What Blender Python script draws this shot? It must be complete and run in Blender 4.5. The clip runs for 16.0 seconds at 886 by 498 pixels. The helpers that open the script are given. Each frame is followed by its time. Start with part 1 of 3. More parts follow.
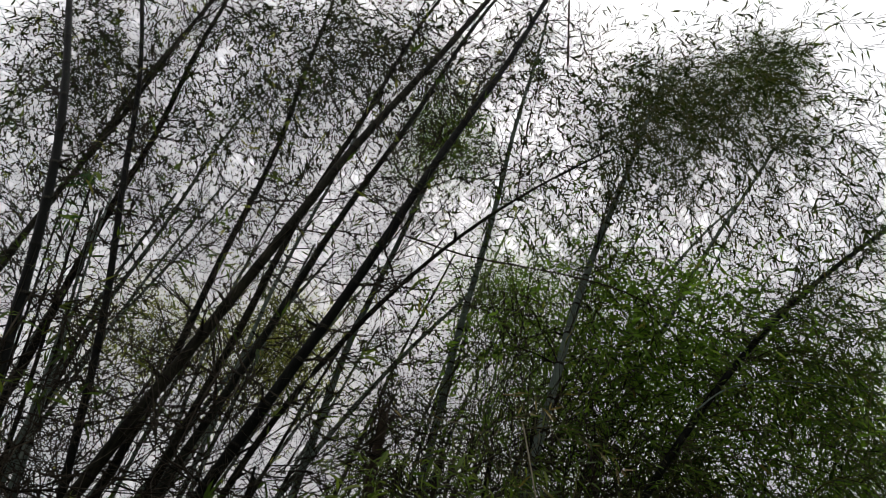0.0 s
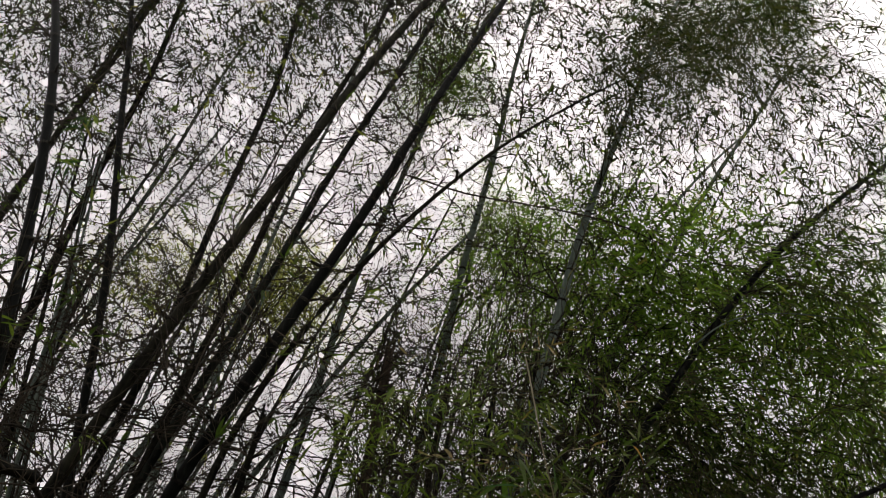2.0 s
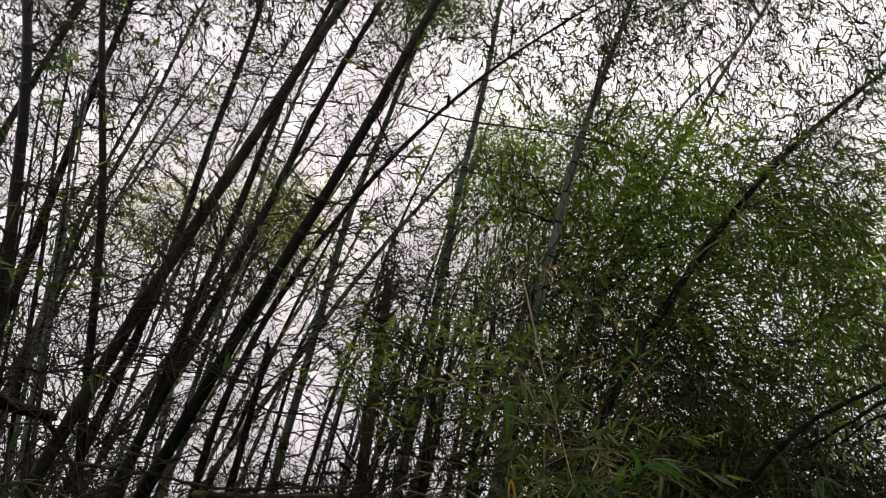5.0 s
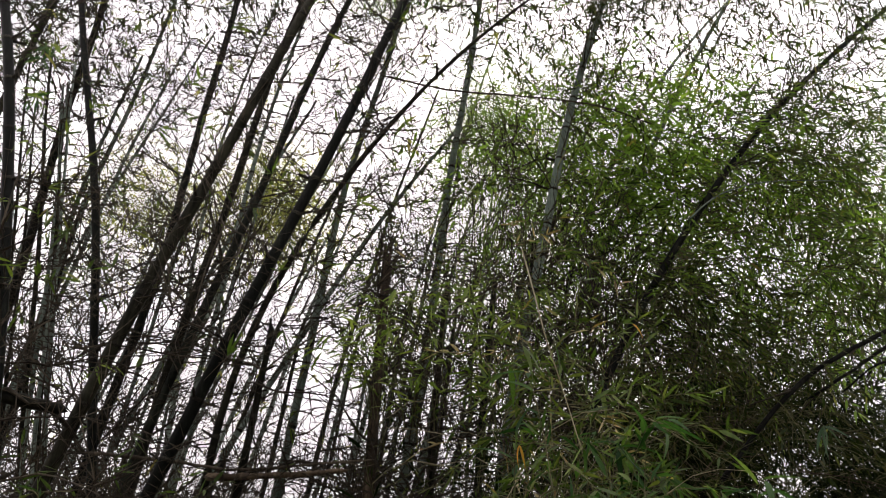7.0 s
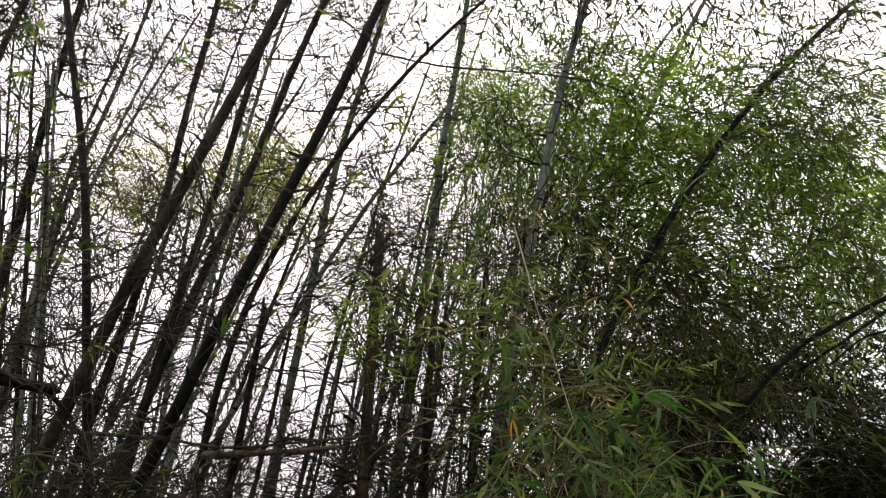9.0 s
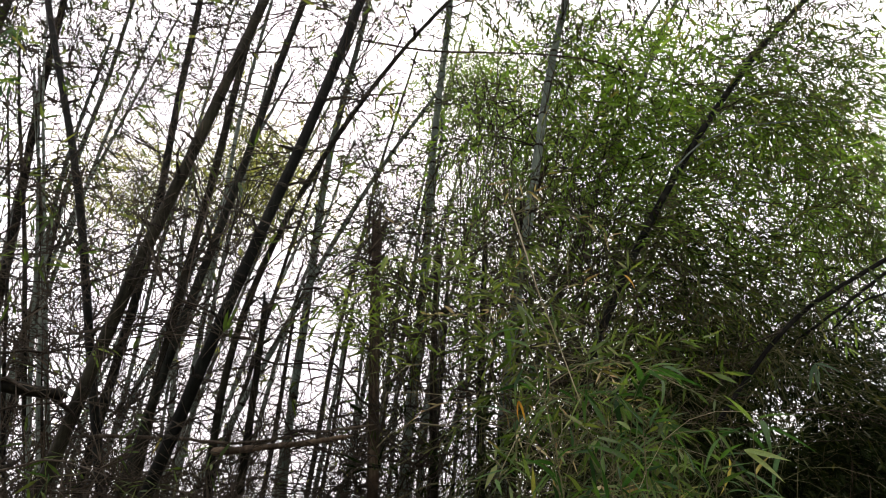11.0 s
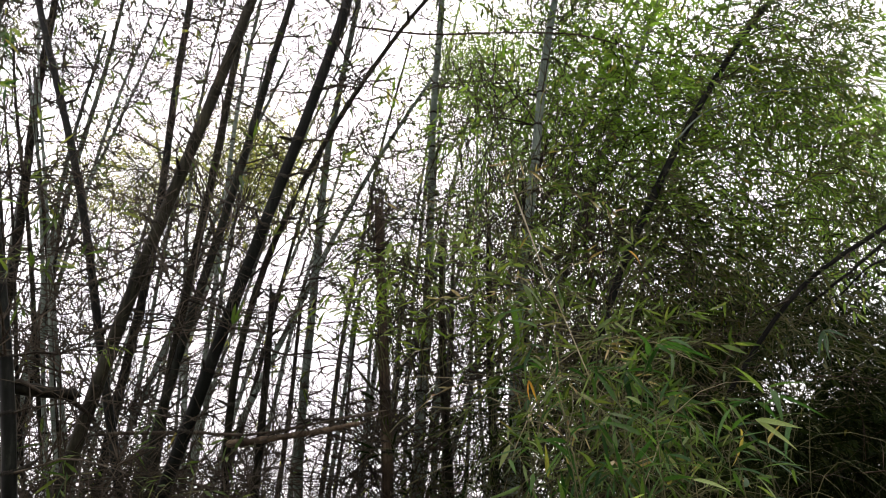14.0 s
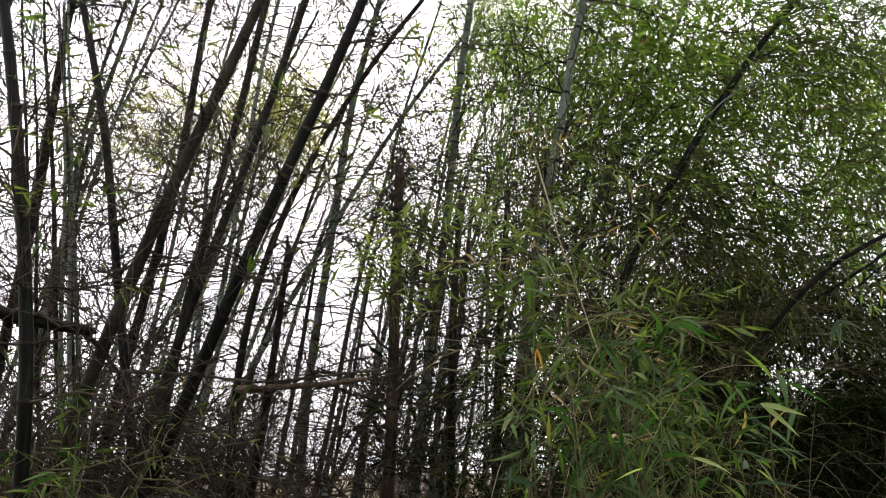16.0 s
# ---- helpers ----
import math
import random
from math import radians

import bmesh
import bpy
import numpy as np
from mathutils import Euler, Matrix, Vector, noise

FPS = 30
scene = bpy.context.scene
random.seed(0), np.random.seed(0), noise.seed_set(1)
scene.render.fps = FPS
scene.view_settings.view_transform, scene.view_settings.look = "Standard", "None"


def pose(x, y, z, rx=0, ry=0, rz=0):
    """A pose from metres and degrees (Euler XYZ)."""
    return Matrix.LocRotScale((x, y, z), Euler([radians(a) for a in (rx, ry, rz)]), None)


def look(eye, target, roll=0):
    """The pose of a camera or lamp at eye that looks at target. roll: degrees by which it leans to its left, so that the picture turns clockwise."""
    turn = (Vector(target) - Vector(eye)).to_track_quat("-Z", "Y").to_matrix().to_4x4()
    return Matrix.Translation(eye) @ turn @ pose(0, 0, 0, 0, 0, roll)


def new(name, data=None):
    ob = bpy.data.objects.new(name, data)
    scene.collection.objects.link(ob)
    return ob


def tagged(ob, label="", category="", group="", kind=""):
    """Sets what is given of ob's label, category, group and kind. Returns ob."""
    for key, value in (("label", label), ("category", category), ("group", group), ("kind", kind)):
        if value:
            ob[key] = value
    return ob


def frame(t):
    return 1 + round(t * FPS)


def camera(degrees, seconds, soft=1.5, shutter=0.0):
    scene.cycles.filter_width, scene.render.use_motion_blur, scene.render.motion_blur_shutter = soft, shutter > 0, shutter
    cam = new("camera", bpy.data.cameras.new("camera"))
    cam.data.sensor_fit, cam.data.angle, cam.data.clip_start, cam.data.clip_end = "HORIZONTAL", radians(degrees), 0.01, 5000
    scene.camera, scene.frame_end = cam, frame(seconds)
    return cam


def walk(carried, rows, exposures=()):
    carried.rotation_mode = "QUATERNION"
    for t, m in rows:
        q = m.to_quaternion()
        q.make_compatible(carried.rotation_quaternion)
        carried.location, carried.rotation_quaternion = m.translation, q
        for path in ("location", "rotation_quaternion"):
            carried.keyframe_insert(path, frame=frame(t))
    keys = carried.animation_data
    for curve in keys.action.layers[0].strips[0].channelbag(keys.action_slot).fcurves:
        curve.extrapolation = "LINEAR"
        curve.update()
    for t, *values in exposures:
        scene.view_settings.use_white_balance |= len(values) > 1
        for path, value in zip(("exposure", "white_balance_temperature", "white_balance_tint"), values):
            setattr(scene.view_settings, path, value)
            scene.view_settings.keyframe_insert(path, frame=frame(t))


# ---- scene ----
cam = camera(65.0, 16.0, soft=1.0)
PATH = [
    (0.0, pose(0, 0, 1.6, 128.50, -6.61, -5.25)),
    (0.5, pose(0, 0, 1.6, 126.86, -6.45, -5.19)),
    (1.0, pose(0, 0, 1.6, 124.53, -6.67, -5.47)),
    (1.5, pose(0, 0, 1.6, 123.06, -6.62, -4.97)),
    (2.0, pose(0, 0, 1.6, 123.39, -5.98, -4.56)),
    (2.5, pose(0, 0, 1.6, 123.64, -5.64, -3.70)),
    (3.0, pose(0, 0, 1.6, 122.77, -5.06, -3.08)),
    (3.5, pose(0, 0, 1.6, 122.24, -4.68, -3.57)),
    (4.0, pose(0, 0, 1.6, 120.93, -4.23, -3.50)),
    (4.5, pose(0, 0, 1.6, 118.91, -4.13, -3.80)),
    (7.0, pose(0, 0, 1.6, 115.04, -0.89, -2.46)),
    (7.5, pose(0, 0, 1.6, 114.32, -0.45, -2.85)),
    (8.0, pose(0, 0, 1.6, 113.45, -0.29, -2.42)),
    (8.5, pose(0, 0, 1.6, 113.00, 0.34, -3.00)),
    (9.0, pose(0, 0, 1.6, 113.17, -0.15, -2.81)),
    (11.5, pose(0, 0, 1.6, 111.76, 3.38, -1.46)),
    (12.0, pose(0, 0, 1.6, 111.42, 3.85, -1.29)),
    (12.5, pose(0, 0, 1.6, 110.60, 4.33, -1.42)),
    (13.0, pose(0, 0, 1.6, 110.74, 4.85, -0.59)),
    (13.5, pose(0, 0, 1.6, 109.81, 4.36, -1.11)),
    (14.0, pose(0, 0, 1.6, 110.76, 4.94, -0.57)),
    (14.5, pose(0, 0, 1.6, 112.62, 3.99, -0.16)),
    (15.0, pose(0, 0, 1.6, 115.27, 2.63, -0.63)),
    (15.5, pose(0, 0, 1.6, 110.22, 2.08, -1.36)),
    (16.0, pose(0, 0, 1.6, 107.72, 0.81, -0.57)),
]
EXPOSURE = [(0.0, -1.55, 6550, 13), (1.5, -1.2, 6850, 17), (4.0, -1.1, 6950, 21), (4.7, -0.97, 6900, 22), (7.0, -0.28, 6850, 22), (9.0, -0.07, 6850, 22), (12.5, 0.22, 6800, 22), (14.5, 0.32, 6750, 22), (15.0, 0.02, 6700, 21), (15.5, -0.15, 6600, 20), (16.0, 0.3, 6700, 21)]
walk(cam, PATH, EXPOSURE)

# ---- light: a bright overcast sky with a veiled sun ----
world = bpy.data.worlds.new("overcast_sky")
scene.world = world
world.use_nodes = True
wn, wl = world.node_tree.nodes, world.node_tree.links
sky = wn.new("ShaderNodeTexSky")
sky.sky_type = "NISHITA"
sky.sun_disc = False
sky.sun_elevation, sky.sun_rotation = radians(58), radians(4)
sky.dust_density, sky.air_density = 4.0, 1.0
veil = wn.new("ShaderNodeHueSaturation")
veil.inputs["Saturation"].default_value = 0.35
wl.new(sky.outputs["Color"], veil.inputs["Color"])
# an even layer of cloud, a little mottled, over most of the blue
way = wn.new("ShaderNodeTexCoord")
puff = wn.new("ShaderNodeTexNoise")
puff.inputs["Scale"].default_value, puff.inputs["Detail"].default_value = 1.6, 5
wl.new(way.outputs["Generated"], puff.inputs["Vector"])
cloud = wn.new("ShaderNodeValToRGB")
cloud.color_ramp.elements[0].position, cloud.color_ramp.elements[0].color = 0.3, (0.91, 0.935, 0.965, 1)
cloud.color_ramp.elements[1].position, cloud.color_ramp.elements[1].color = 0.7, (1.0, 1.0, 1.0, 1)
wl.new(puff.outputs["Fac"], cloud.inputs["Fac"])
bright = wn.new("ShaderNodeVectorMath")
bright.operation = "SCALE"
# an overcast sky is brightest overhead: (1 + 2 sin elevation) / 3
axes = wn.new("ShaderNodeSeparateXYZ")
wl.new(way.outputs["Generated"], axes.inputs[0])
climb = wn.new("ShaderNodeMath")
climb.operation, climb.use_clamp = "MULTIPLY_ADD", False
climb.inputs[1].default_value, climb.inputs[2].default_value = 23.0 * 1.1, 23.0 * 0.55
wl.new(axes.outputs["Z"], climb.inputs[0])
floor_light = wn.new("ShaderNodeMath")
floor_light.operation = "MAXIMUM"
floor_light.inputs[1].default_value = 23.0 * 0.5
wl.new(climb.outputs[0], floor_light.inputs[0])
wl.new(floor_light.outputs[0], bright.inputs["Scale"])
wl.new(cloud.outputs["Color"], bright.inputs[0])
cover = wn.new("ShaderNodeMix")
cover.data_type = "RGBA"
cover.inputs["Factor"].default_value = 0.75
wl.new(veil.outputs["Color"], cover.inputs[6])
wl.new(bright.outputs[0], cover.inputs[7])
wl.new(cover.outputs[2], wn["Background"].inputs["Color"])
wn["Background"].inputs["Strength"].default_value = 0.15

sun = new("sun", bpy.data.lights.new("sun", "SUN"))
sun.data.energy, sun.data.angle, sun.data.color = 1.4, radians(40), (1.0, 0.96, 0.9)
sun.matrix_world = look((0.37, 5.29, 8.48), (0, 0, 0))

# ---- materials ----


def shader(name, rough=0.6, spec=0.3):
    mat = bpy.data.materials.new(name)
    mat.use_nodes = True
    bsdf = mat.node_tree.nodes["Principled BSDF"]
    bsdf.inputs["Roughness"].default_value = rough
    bsdf.inputs["Specular IOR Level"].default_value = spec
    return mat, mat.node_tree.nodes, mat.node_tree.links, bsdf


def ramp(nodes, stops):
    node = nodes.new("ShaderNodeValToRGB")
    e = node.color_ramp.elements
    while len(e) < len(stops):
        e.new(0.5)
    for el, (p, c) in zip(e, stops):
        el.position, el.color = p, (*c, 1)
    return node


def leaf_material(name, stops, through_share=0.45, rough=0.48, sheen=0.25):
    """A thin blade: colour varies from leaf to leaf, mottled along it, and lets light through."""
    mat, n, l, bsdf = shader(name, rough, sheen)
    geo = n.new("ShaderNodeNewGeometry")
    tint = ramp(n, stops)
    l.new(geo.outputs["Random Per Island"], tint.inputs["Fac"])
    tex = n.new("ShaderNodeTexNoise")
    tex.inputs["Scale"].default_value = 38
    tex.inputs["Detail"].default_value = 4
    coord = n.new("ShaderNodeTexCoord")
    l.new(coord.outputs["Object"], tex.inputs["Vector"])
    mottle = ramp(n, [(0.3, (0.62, 0.62, 0.62)), (0.7, (1.15, 1.15, 1.1))])
    l.new(tex.outputs["Fac"], mottle.inputs["Fac"])
    mul = n.new("ShaderNodeMix")
    mul.data_type, mul.blend_type = "RGBA", "MULTIPLY"
    mul.inputs["Factor"].default_value = 1
    l.new(tint.outputs["Color"], mul.inputs[6])
    l.new(mottle.outputs["Color"], mul.inputs[7])
    l.new(mul.outputs[2], bsdf.inputs["Base Color"])
    trans = n.new("ShaderNodeBsdfTranslucent")
    glow = n.new("ShaderNodeMix")
    glow.data_type, glow.blend_type = "RGBA", "MULTIPLY"
    glow.inputs["Factor"].default_value = 1
    glow.inputs[7].default_value = (1.45, 1.65, 0.65, 1)
    l.new(mul.outputs[2], glow.inputs[6])
    l.new(glow.outputs[2], trans.inputs["Color"])
    mix = n.new("ShaderNodeMixShader")
    mix.inputs["Fac"].default_value = through_share
    l.new(bsdf.outputs[0], mix.inputs[1])
    l.new(trans.outputs[0], mix.inputs[2])
    l.new(mix.outputs[0], n["Material Output"].inputs["Surface"])
    return mat


def cane_material(name, dark, mid, light, rough=0.5):
    """Bamboo skin: fine streaks along the cane, blotches of lichen, grime; each cane a little different."""
    mat, n, l, bsdf = shader(name, rough, 0.05)
    coord = n.new("ShaderNodeTexCoord")
    stretch = n.new("ShaderNodeMapping")
    stretch.inputs["Scale"].default_value = (60, 60, 3)
    l.new(coord.outputs["Object"], stretch.inputs["Vector"])
    streak = n.new("ShaderNodeTexNoise")
    streak.inputs["Scale"].default_value = 1
    streak.inputs["Detail"].default_value = 5
    l.new(stretch.outputs[0], streak.inputs["Vector"])
    blotch = n.new("ShaderNodeTexNoise")
    blotch.inputs["Scale"].default_value = 5
    blotch.inputs["Detail"].default_value = 6
    blotch.inputs["Roughness"].default_value = 0.65
    l.new(coord.outputs["Object"], blotch.inputs["Vector"])
    base = ramp(n, [(0.3, dark), (0.5, mid), (0.72, light)])
    add = n.new("ShaderNodeMath")
    add.operation = "MULTIPLY_ADD"
    add.inputs[1].default_value = 0.35
    l.new(streak.outputs["Fac"], add.inputs[0])
    sub = n.new("ShaderNodeMath")
    sub.operation = "MULTIPLY_ADD"
    sub.inputs[1].default_value = 0.68
    l.new(blotch.outputs["Fac"], sub.inputs[0])
    info = n.new("ShaderNodeObjectInfo")
    shift = n.new("ShaderNodeMath")
    shift.operation = "MULTIPLY_ADD"
    shift.inputs[1].default_value, shift.inputs[2].default_value = 0.16, -0.08
    l.new(info.outputs["Random"], shift.inputs[0])
    l.new(shift.outputs[0], sub.inputs[2])
    l.new(sub.outputs[0], add.inputs[2])
    l.new(add.outputs[0], base.inputs["Fac"])
    l.new(base.outputs["Color"], bsdf.inputs["Base Color"])
    bump = n.new("ShaderNodeBump")
    bump.inputs["Strength"].default_value, bump.inputs["Distance"].default_value = 0.35, 0.004
    l.new(add.outputs[0], bump.inputs["Height"])
    l.new(bump.outputs[0], bsdf.inputs["Normal"])
    return mat


LEAF = leaf_material("bamboo_leaf", [(0.0, (0.028, 0.05, 0.012)), (0.35, (0.048, 0.083, 0.018)), (0.7, (0.076, 0.12, 0.027)),
                                     (0.95, (0.13, 0.155, 0.045)), (1.0, (0.22, 0.16, 0.06))])
LEAF_FRESH = leaf_material("fresh_leaf", [(0.0, (0.095, 0.165, 0.032)), (0.5, (0.155, 0.27, 0.052)), (0.94, (0.235, 0.345, 0.078)), (1.0, (0.3, 0.26, 0.09))], 0.6, 0.48, 0.15)
LEAF_OLIVE = leaf_material("olive_leaf", [(0.0, (0.17, 0.19, 0.05)), (0.5, (0.26, 0.28, 0.085)), (1.0, (0.36, 0.31, 0.14))], 0.65)
# leaf colour taken near black to stand for deep shade low down
LEAF_DEEP_SHADE = leaf_material("deep_shade_leaf", [(0.0, (0.006, 0.011, 0.0035)), (0.6, (0.012, 0.021, 0.006)), (1.0, (0.028, 0.034, 0.011))], 0.2, 0.75, 0.03)
LEAF_DRY = leaf_material("dry_leaf", [(0.0, (0.2, 0.12, 0.06)), (0.5, (0.33, 0.25, 0.13)), (1.0, (0.45, 0.4, 0.26))], 0.25, 0.7)
# shade is painted into this leaf colour, for backlit and low sprays
LEAF_SHADE = leaf_material("shade_toned_leaf", [(0.0, (0.012, 0.02, 0.006)), (0.6, (0.029, 0.044, 0.01)), (1.0, (0.075, 0.07, 0.025))], 0.3, 0.55, 0.1)
LEAF_LIGHT = leaf_material("light_green_leaf", [(0.0, (0.12, 0.19, 0.055)), (0.5, (0.18, 0.27, 0.085)), (1.0, (0.27, 0.34, 0.13))], 0.62)
# front canes: dark skin, with the shade of their near side painted in
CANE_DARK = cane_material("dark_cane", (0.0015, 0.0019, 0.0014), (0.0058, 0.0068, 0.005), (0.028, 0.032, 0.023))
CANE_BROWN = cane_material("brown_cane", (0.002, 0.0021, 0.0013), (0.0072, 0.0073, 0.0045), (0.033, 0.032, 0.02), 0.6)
# pale bloom of the skin, with the haze of farther canes painted in
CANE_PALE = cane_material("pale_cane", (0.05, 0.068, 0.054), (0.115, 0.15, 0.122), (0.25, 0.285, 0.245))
RING = cane_material("node_ring", (0.004, 0.004, 0.003), (0.013, 0.012, 0.009), (0.05, 0.047, 0.036), 0.7)
TWIG = cane_material("twig", (0.009, 0.0075, 0.0058), (0.03, 0.025, 0.018), (0.1, 0.082, 0.058), 0.7)
# cane skin darkened again: the thicket's shade is put into the colour
SHADED_WOOD = cane_material("shaded_bough", (0.0012, 0.0013, 0.001), (0.0035, 0.0036, 0.0028), (0.013, 0.013, 0.01), 0.7)
LOG = cane_material("dry_log", (0.014, 0.011, 0.008), (0.045, 0.034, 0.023), (0.15, 0.115, 0.075), 0.8)
TWIG_GREEN = cane_material("green_twig", (0.022, 0.027, 0.011), (0.062, 0.068, 0.028), (0.145, 0.132, 0.068), 0.6)
STRAW = cane_material("straw_stem", (0.12, 0.105, 0.06), (0.235, 0.21, 0.13), (0.39, 0.36, 0.26), 0.7)
SOIL = cane_material("leaf_litter_soil", (0.02, 0.016, 0.01), (0.05, 0.04, 0.025), (0.11, 0.09, 0.055), 0.9)

# ---- mesh helpers ----
UP = np.array((0.0, 0.0, 1.0))


def unit(v):
    return v / np.maximum(np.linalg.norm(v, axis=-1, keepdims=True), 1e-9)


def tri_mesh(name, verts, tris, mat, smooth=False):
    me = bpy.data.meshes.new(name)
    verts, tris = np.asarray(verts, np.float32).reshape(-1, 3), np.asarray(tris, np.int32).reshape(-1, 3)
    me.vertices.add(len(verts))
    me.vertices.foreach_set("co", verts.ravel())
    me.loops.add(tris.size)
    me.loops.foreach_set("vertex_index", tris.ravel())
    me.polygons.add(len(tris))
    me.polygons.foreach_set("loop_start", np.arange(0, tris.size, 3, dtype=np.int32))
    if smooth:
        me.polygons.foreach_set("use_smooth", np.ones(len(tris), dtype=bool))
    me.materials.append(mat)
    me.update(calc_edges=True)
    return me


def part(name, me, parent, label=""):
    ob = new(name, me)
    ob.parent = parent
    ob.matrix_parent_inverse = parent.matrix_world.inverted()
    return tagged(ob, label)


def joined(pieces):
    vs, ts, k = [], [], 0
    for v, t in pieces:
        v, t = np.reshape(v, (-1, 3)), np.reshape(t, (-1, 3))
        vs.append(v)
        ts.append(t + k)
        k += len(v)
    return (np.concatenate(vs), np.concatenate(ts)) if vs else (np.zeros((0, 3)), np.zeros((0, 3), int))


def tubes(lines, radii, sides=3):
    """Round stems along many lines at once: lines (n, k, 3), radii (n, k)."""
    lines, radii = np.asarray(lines, float), np.asarray(radii, float)
    n, k = lines.shape[:2]
    along = unit(np.gradient(lines, axis=1))
    ref = np.where(np.abs(along[..., 2:3]) > 0.9, np.array((1.0, 0, 0)), UP)
    a = unit(np.cross(along, ref))
    b = np.cross(along, a)
    ang = np.arange(sides) * 2 * np.pi / sides
    ring = a[:, :, None] * np.cos(ang)[:, None] + b[:, :, None] * np.sin(ang)[:, None]
    v = lines[:, :, None] + ring * radii[:, :, None, None]
    i, j, s = np.meshgrid(np.arange(n), np.arange(k - 1), np.arange(sides), indexing="ij")
    at = lambda jj, ss: (i * k + jj) * sides + ss % sides
    q = np.stack([at(j, s), at(j, s + 1), at(j + 1, s + 1), at(j + 1, s)], -1).reshape(-1, 4)
    return v.reshape(-1, 3), np.concatenate([q[:, [0, 1, 2]], q[:, [0, 2, 3]]])


def blades(base, way, length, width, rng, droop=0.12, flat=0.7):
    """Lance-shaped leaves: a stalk end, two pairs of edge points and a drooping tip."""
    n = len(base)
    way = unit(way)
    side = unit(np.cross(way, UP + rng.normal(0, flat, (n, 3))))
    length, width = length[:, None], width[:, None]
    sag = droop * rng.uniform(0.3, 1.4, (n, 1)) * length
    at = lambda s: base + way * length * s - UP * sag * s * s
    nrm = np.cross(side, way)
    v = np.stack([base, at(0.28) - side * width * 0.5, at(0.28) + side * width * 0.5, at(0.62) - side * width * 0.4 - nrm * width * 0.1,
                  at(0.62) + side * width * 0.4 - nrm * width * 0.1, at(1.0)], 1)
    t = np.array([(0, 1, 2), (1, 3, 4), (1, 4, 2), (3, 5, 4)])
    return v.reshape(-1, 3), (np.arange(n)[:, None, None] * 6 + t).reshape(-1, 3)


def sprays(origin, heading, reach, leaf, rng, droop=0.35, count=7, radius=0.0026, hang=0.3, wide=1.0):
    """Leafy twigs: each a thin drooping stem, leaves to both sides and a fan at its end. Returns the leaves and the stems' (lines, radii)."""
    n = len(origin)
    heading = unit(heading)
    side = unit(np.cross(heading, UP + rng.normal(0, 0.5, (n, 3))))
    reach = np.broadcast_to(reach, (n,))[:, None]
    sag = droop * rng.uniform(0.4, 1.5, (n, 1))
    kink = rng.normal(0, 0.06, (n, 1))
    at = lambda s: origin + heading * reach * s + side * reach * kink * np.sin(s * 5) - UP * reach * sag * s * s
    line = np.stack([at(s) for s in (0, 0.35, 0.7, 1.0)], 1)
    rad = radius * np.array((1.5, 1.2, 0.9, 0.5)) * rng.uniform(0.7, 1.4, (n, 1))
    out = []
    for i in range(count):
        s = 0.3 + 0.7 * min(1, (i + 0.5) / (count - 2))
        sign = 1 if i % 2 else -1
        spread = rng.uniform(0.35, 1.0, (n, 1)) * (1 if i < count - 1 else 0.2)
        way = heading * 0.8 + side * sign * spread - UP * (sag * s + rng.uniform(-0.3 + hang, hang, (n, 1))) + rng.normal(0, 0.22, (n, 3))
        size = leaf * rng.uniform(0.55, 1.2, n)
        keep = rng.random(n) < 0.86
        out.append(blades(at(s)[keep], way[keep], size[keep], size[keep] * wide * rng.uniform(0.1, 0.16, keep.sum()), rng))
    return joined(out), (line, rad)


# ---- ground ----


def ground():
    rng = np.random.default_rng(2)
    edge = np.concatenate([-np.geomspace(600, 14, 12), np.linspace(-12, 12, 33), np.geomspace(14, 600, 12)])
    gx, gy = np.meshgrid(edge, edge, indexing="ij")
    gz = 0.06 * np.sin(gx * 0.9 + 1) * np.cos(gy * 0.7) + rng.normal(0, 0.02, gx.shape)
    m = len(edge)
    i, j = np.meshgrid(np.arange(m - 1), np.arange(m - 1), indexing="ij")
    a = (i * m + j).ravel()
    q = np.stack([a, a + m, a + m + 1, a + 1], -1)
    me = tri_mesh("ground", np.stack([gx, gy, gz], -1), np.concatenate([q[:, [0, 1, 2]], q[:, [0, 2, 3]]]), SOIL, True)
    tagged(new("ground", me), "brown soil covered with dry leaf litter", "ground", kind="structure")


ground()

# ---- bamboo canes ----
NEAR = "leaning canes of the near clump"


def ring_mesh():
    """A knobbly collar, of radius 1, with the scar of a sheath."""
    prof = [(0.99, -0.35), (1.06, -0.12), (1.12, 0.0), (1.05, 0.14), (0.99, 0.4)]
    v, t, k = [], [], 12
    for r, z in prof:
        for s in range(k):
            a = s * math.tau / k
            rr = r * (1 + 0.025 * math.sin(3 * a + z * 9))
            v.append((rr * math.cos(a), rr * math.sin(a), z))
    for i in range(len(prof) - 1):
        for s in range(k):
            p, q = i * k + s, i * k + (s + 1) % k
            t += [(p, q, q + k), (p, q + k, p + k)]
    return tri_mesh("node_ring", v, t, RING, True)


RING_MESH = ring_mesh()


def stub_mesh():
    """A short broken side shoot, 1 long along z, with a splintered end."""
    prof = [(0.16, -0.15), (0.17, 0.0), (0.12, 0.35), (0.1, 0.8), (0.07, 1.0)]
    v, t, k = [], [], 6
    for i, (r, z) in enumerate(prof):
        for q in range(k):
            a = q * math.tau / k
            v.append((r * math.cos(a) + 0.06 * z * z, r * math.sin(a), z + (0.18 * math.sin(2.6 * q) if i == 4 else 0)))
    for i in range(len(prof) - 1):
        for q in range(k):
            p, o = i * k + q, i * k + (q + 1) % k
            t += [(p, o, o + k), (p, o + k, p + k)]
    return tri_mesh("branch_stub", v, t, RING, True)


STUB_MESH = stub_mesh()


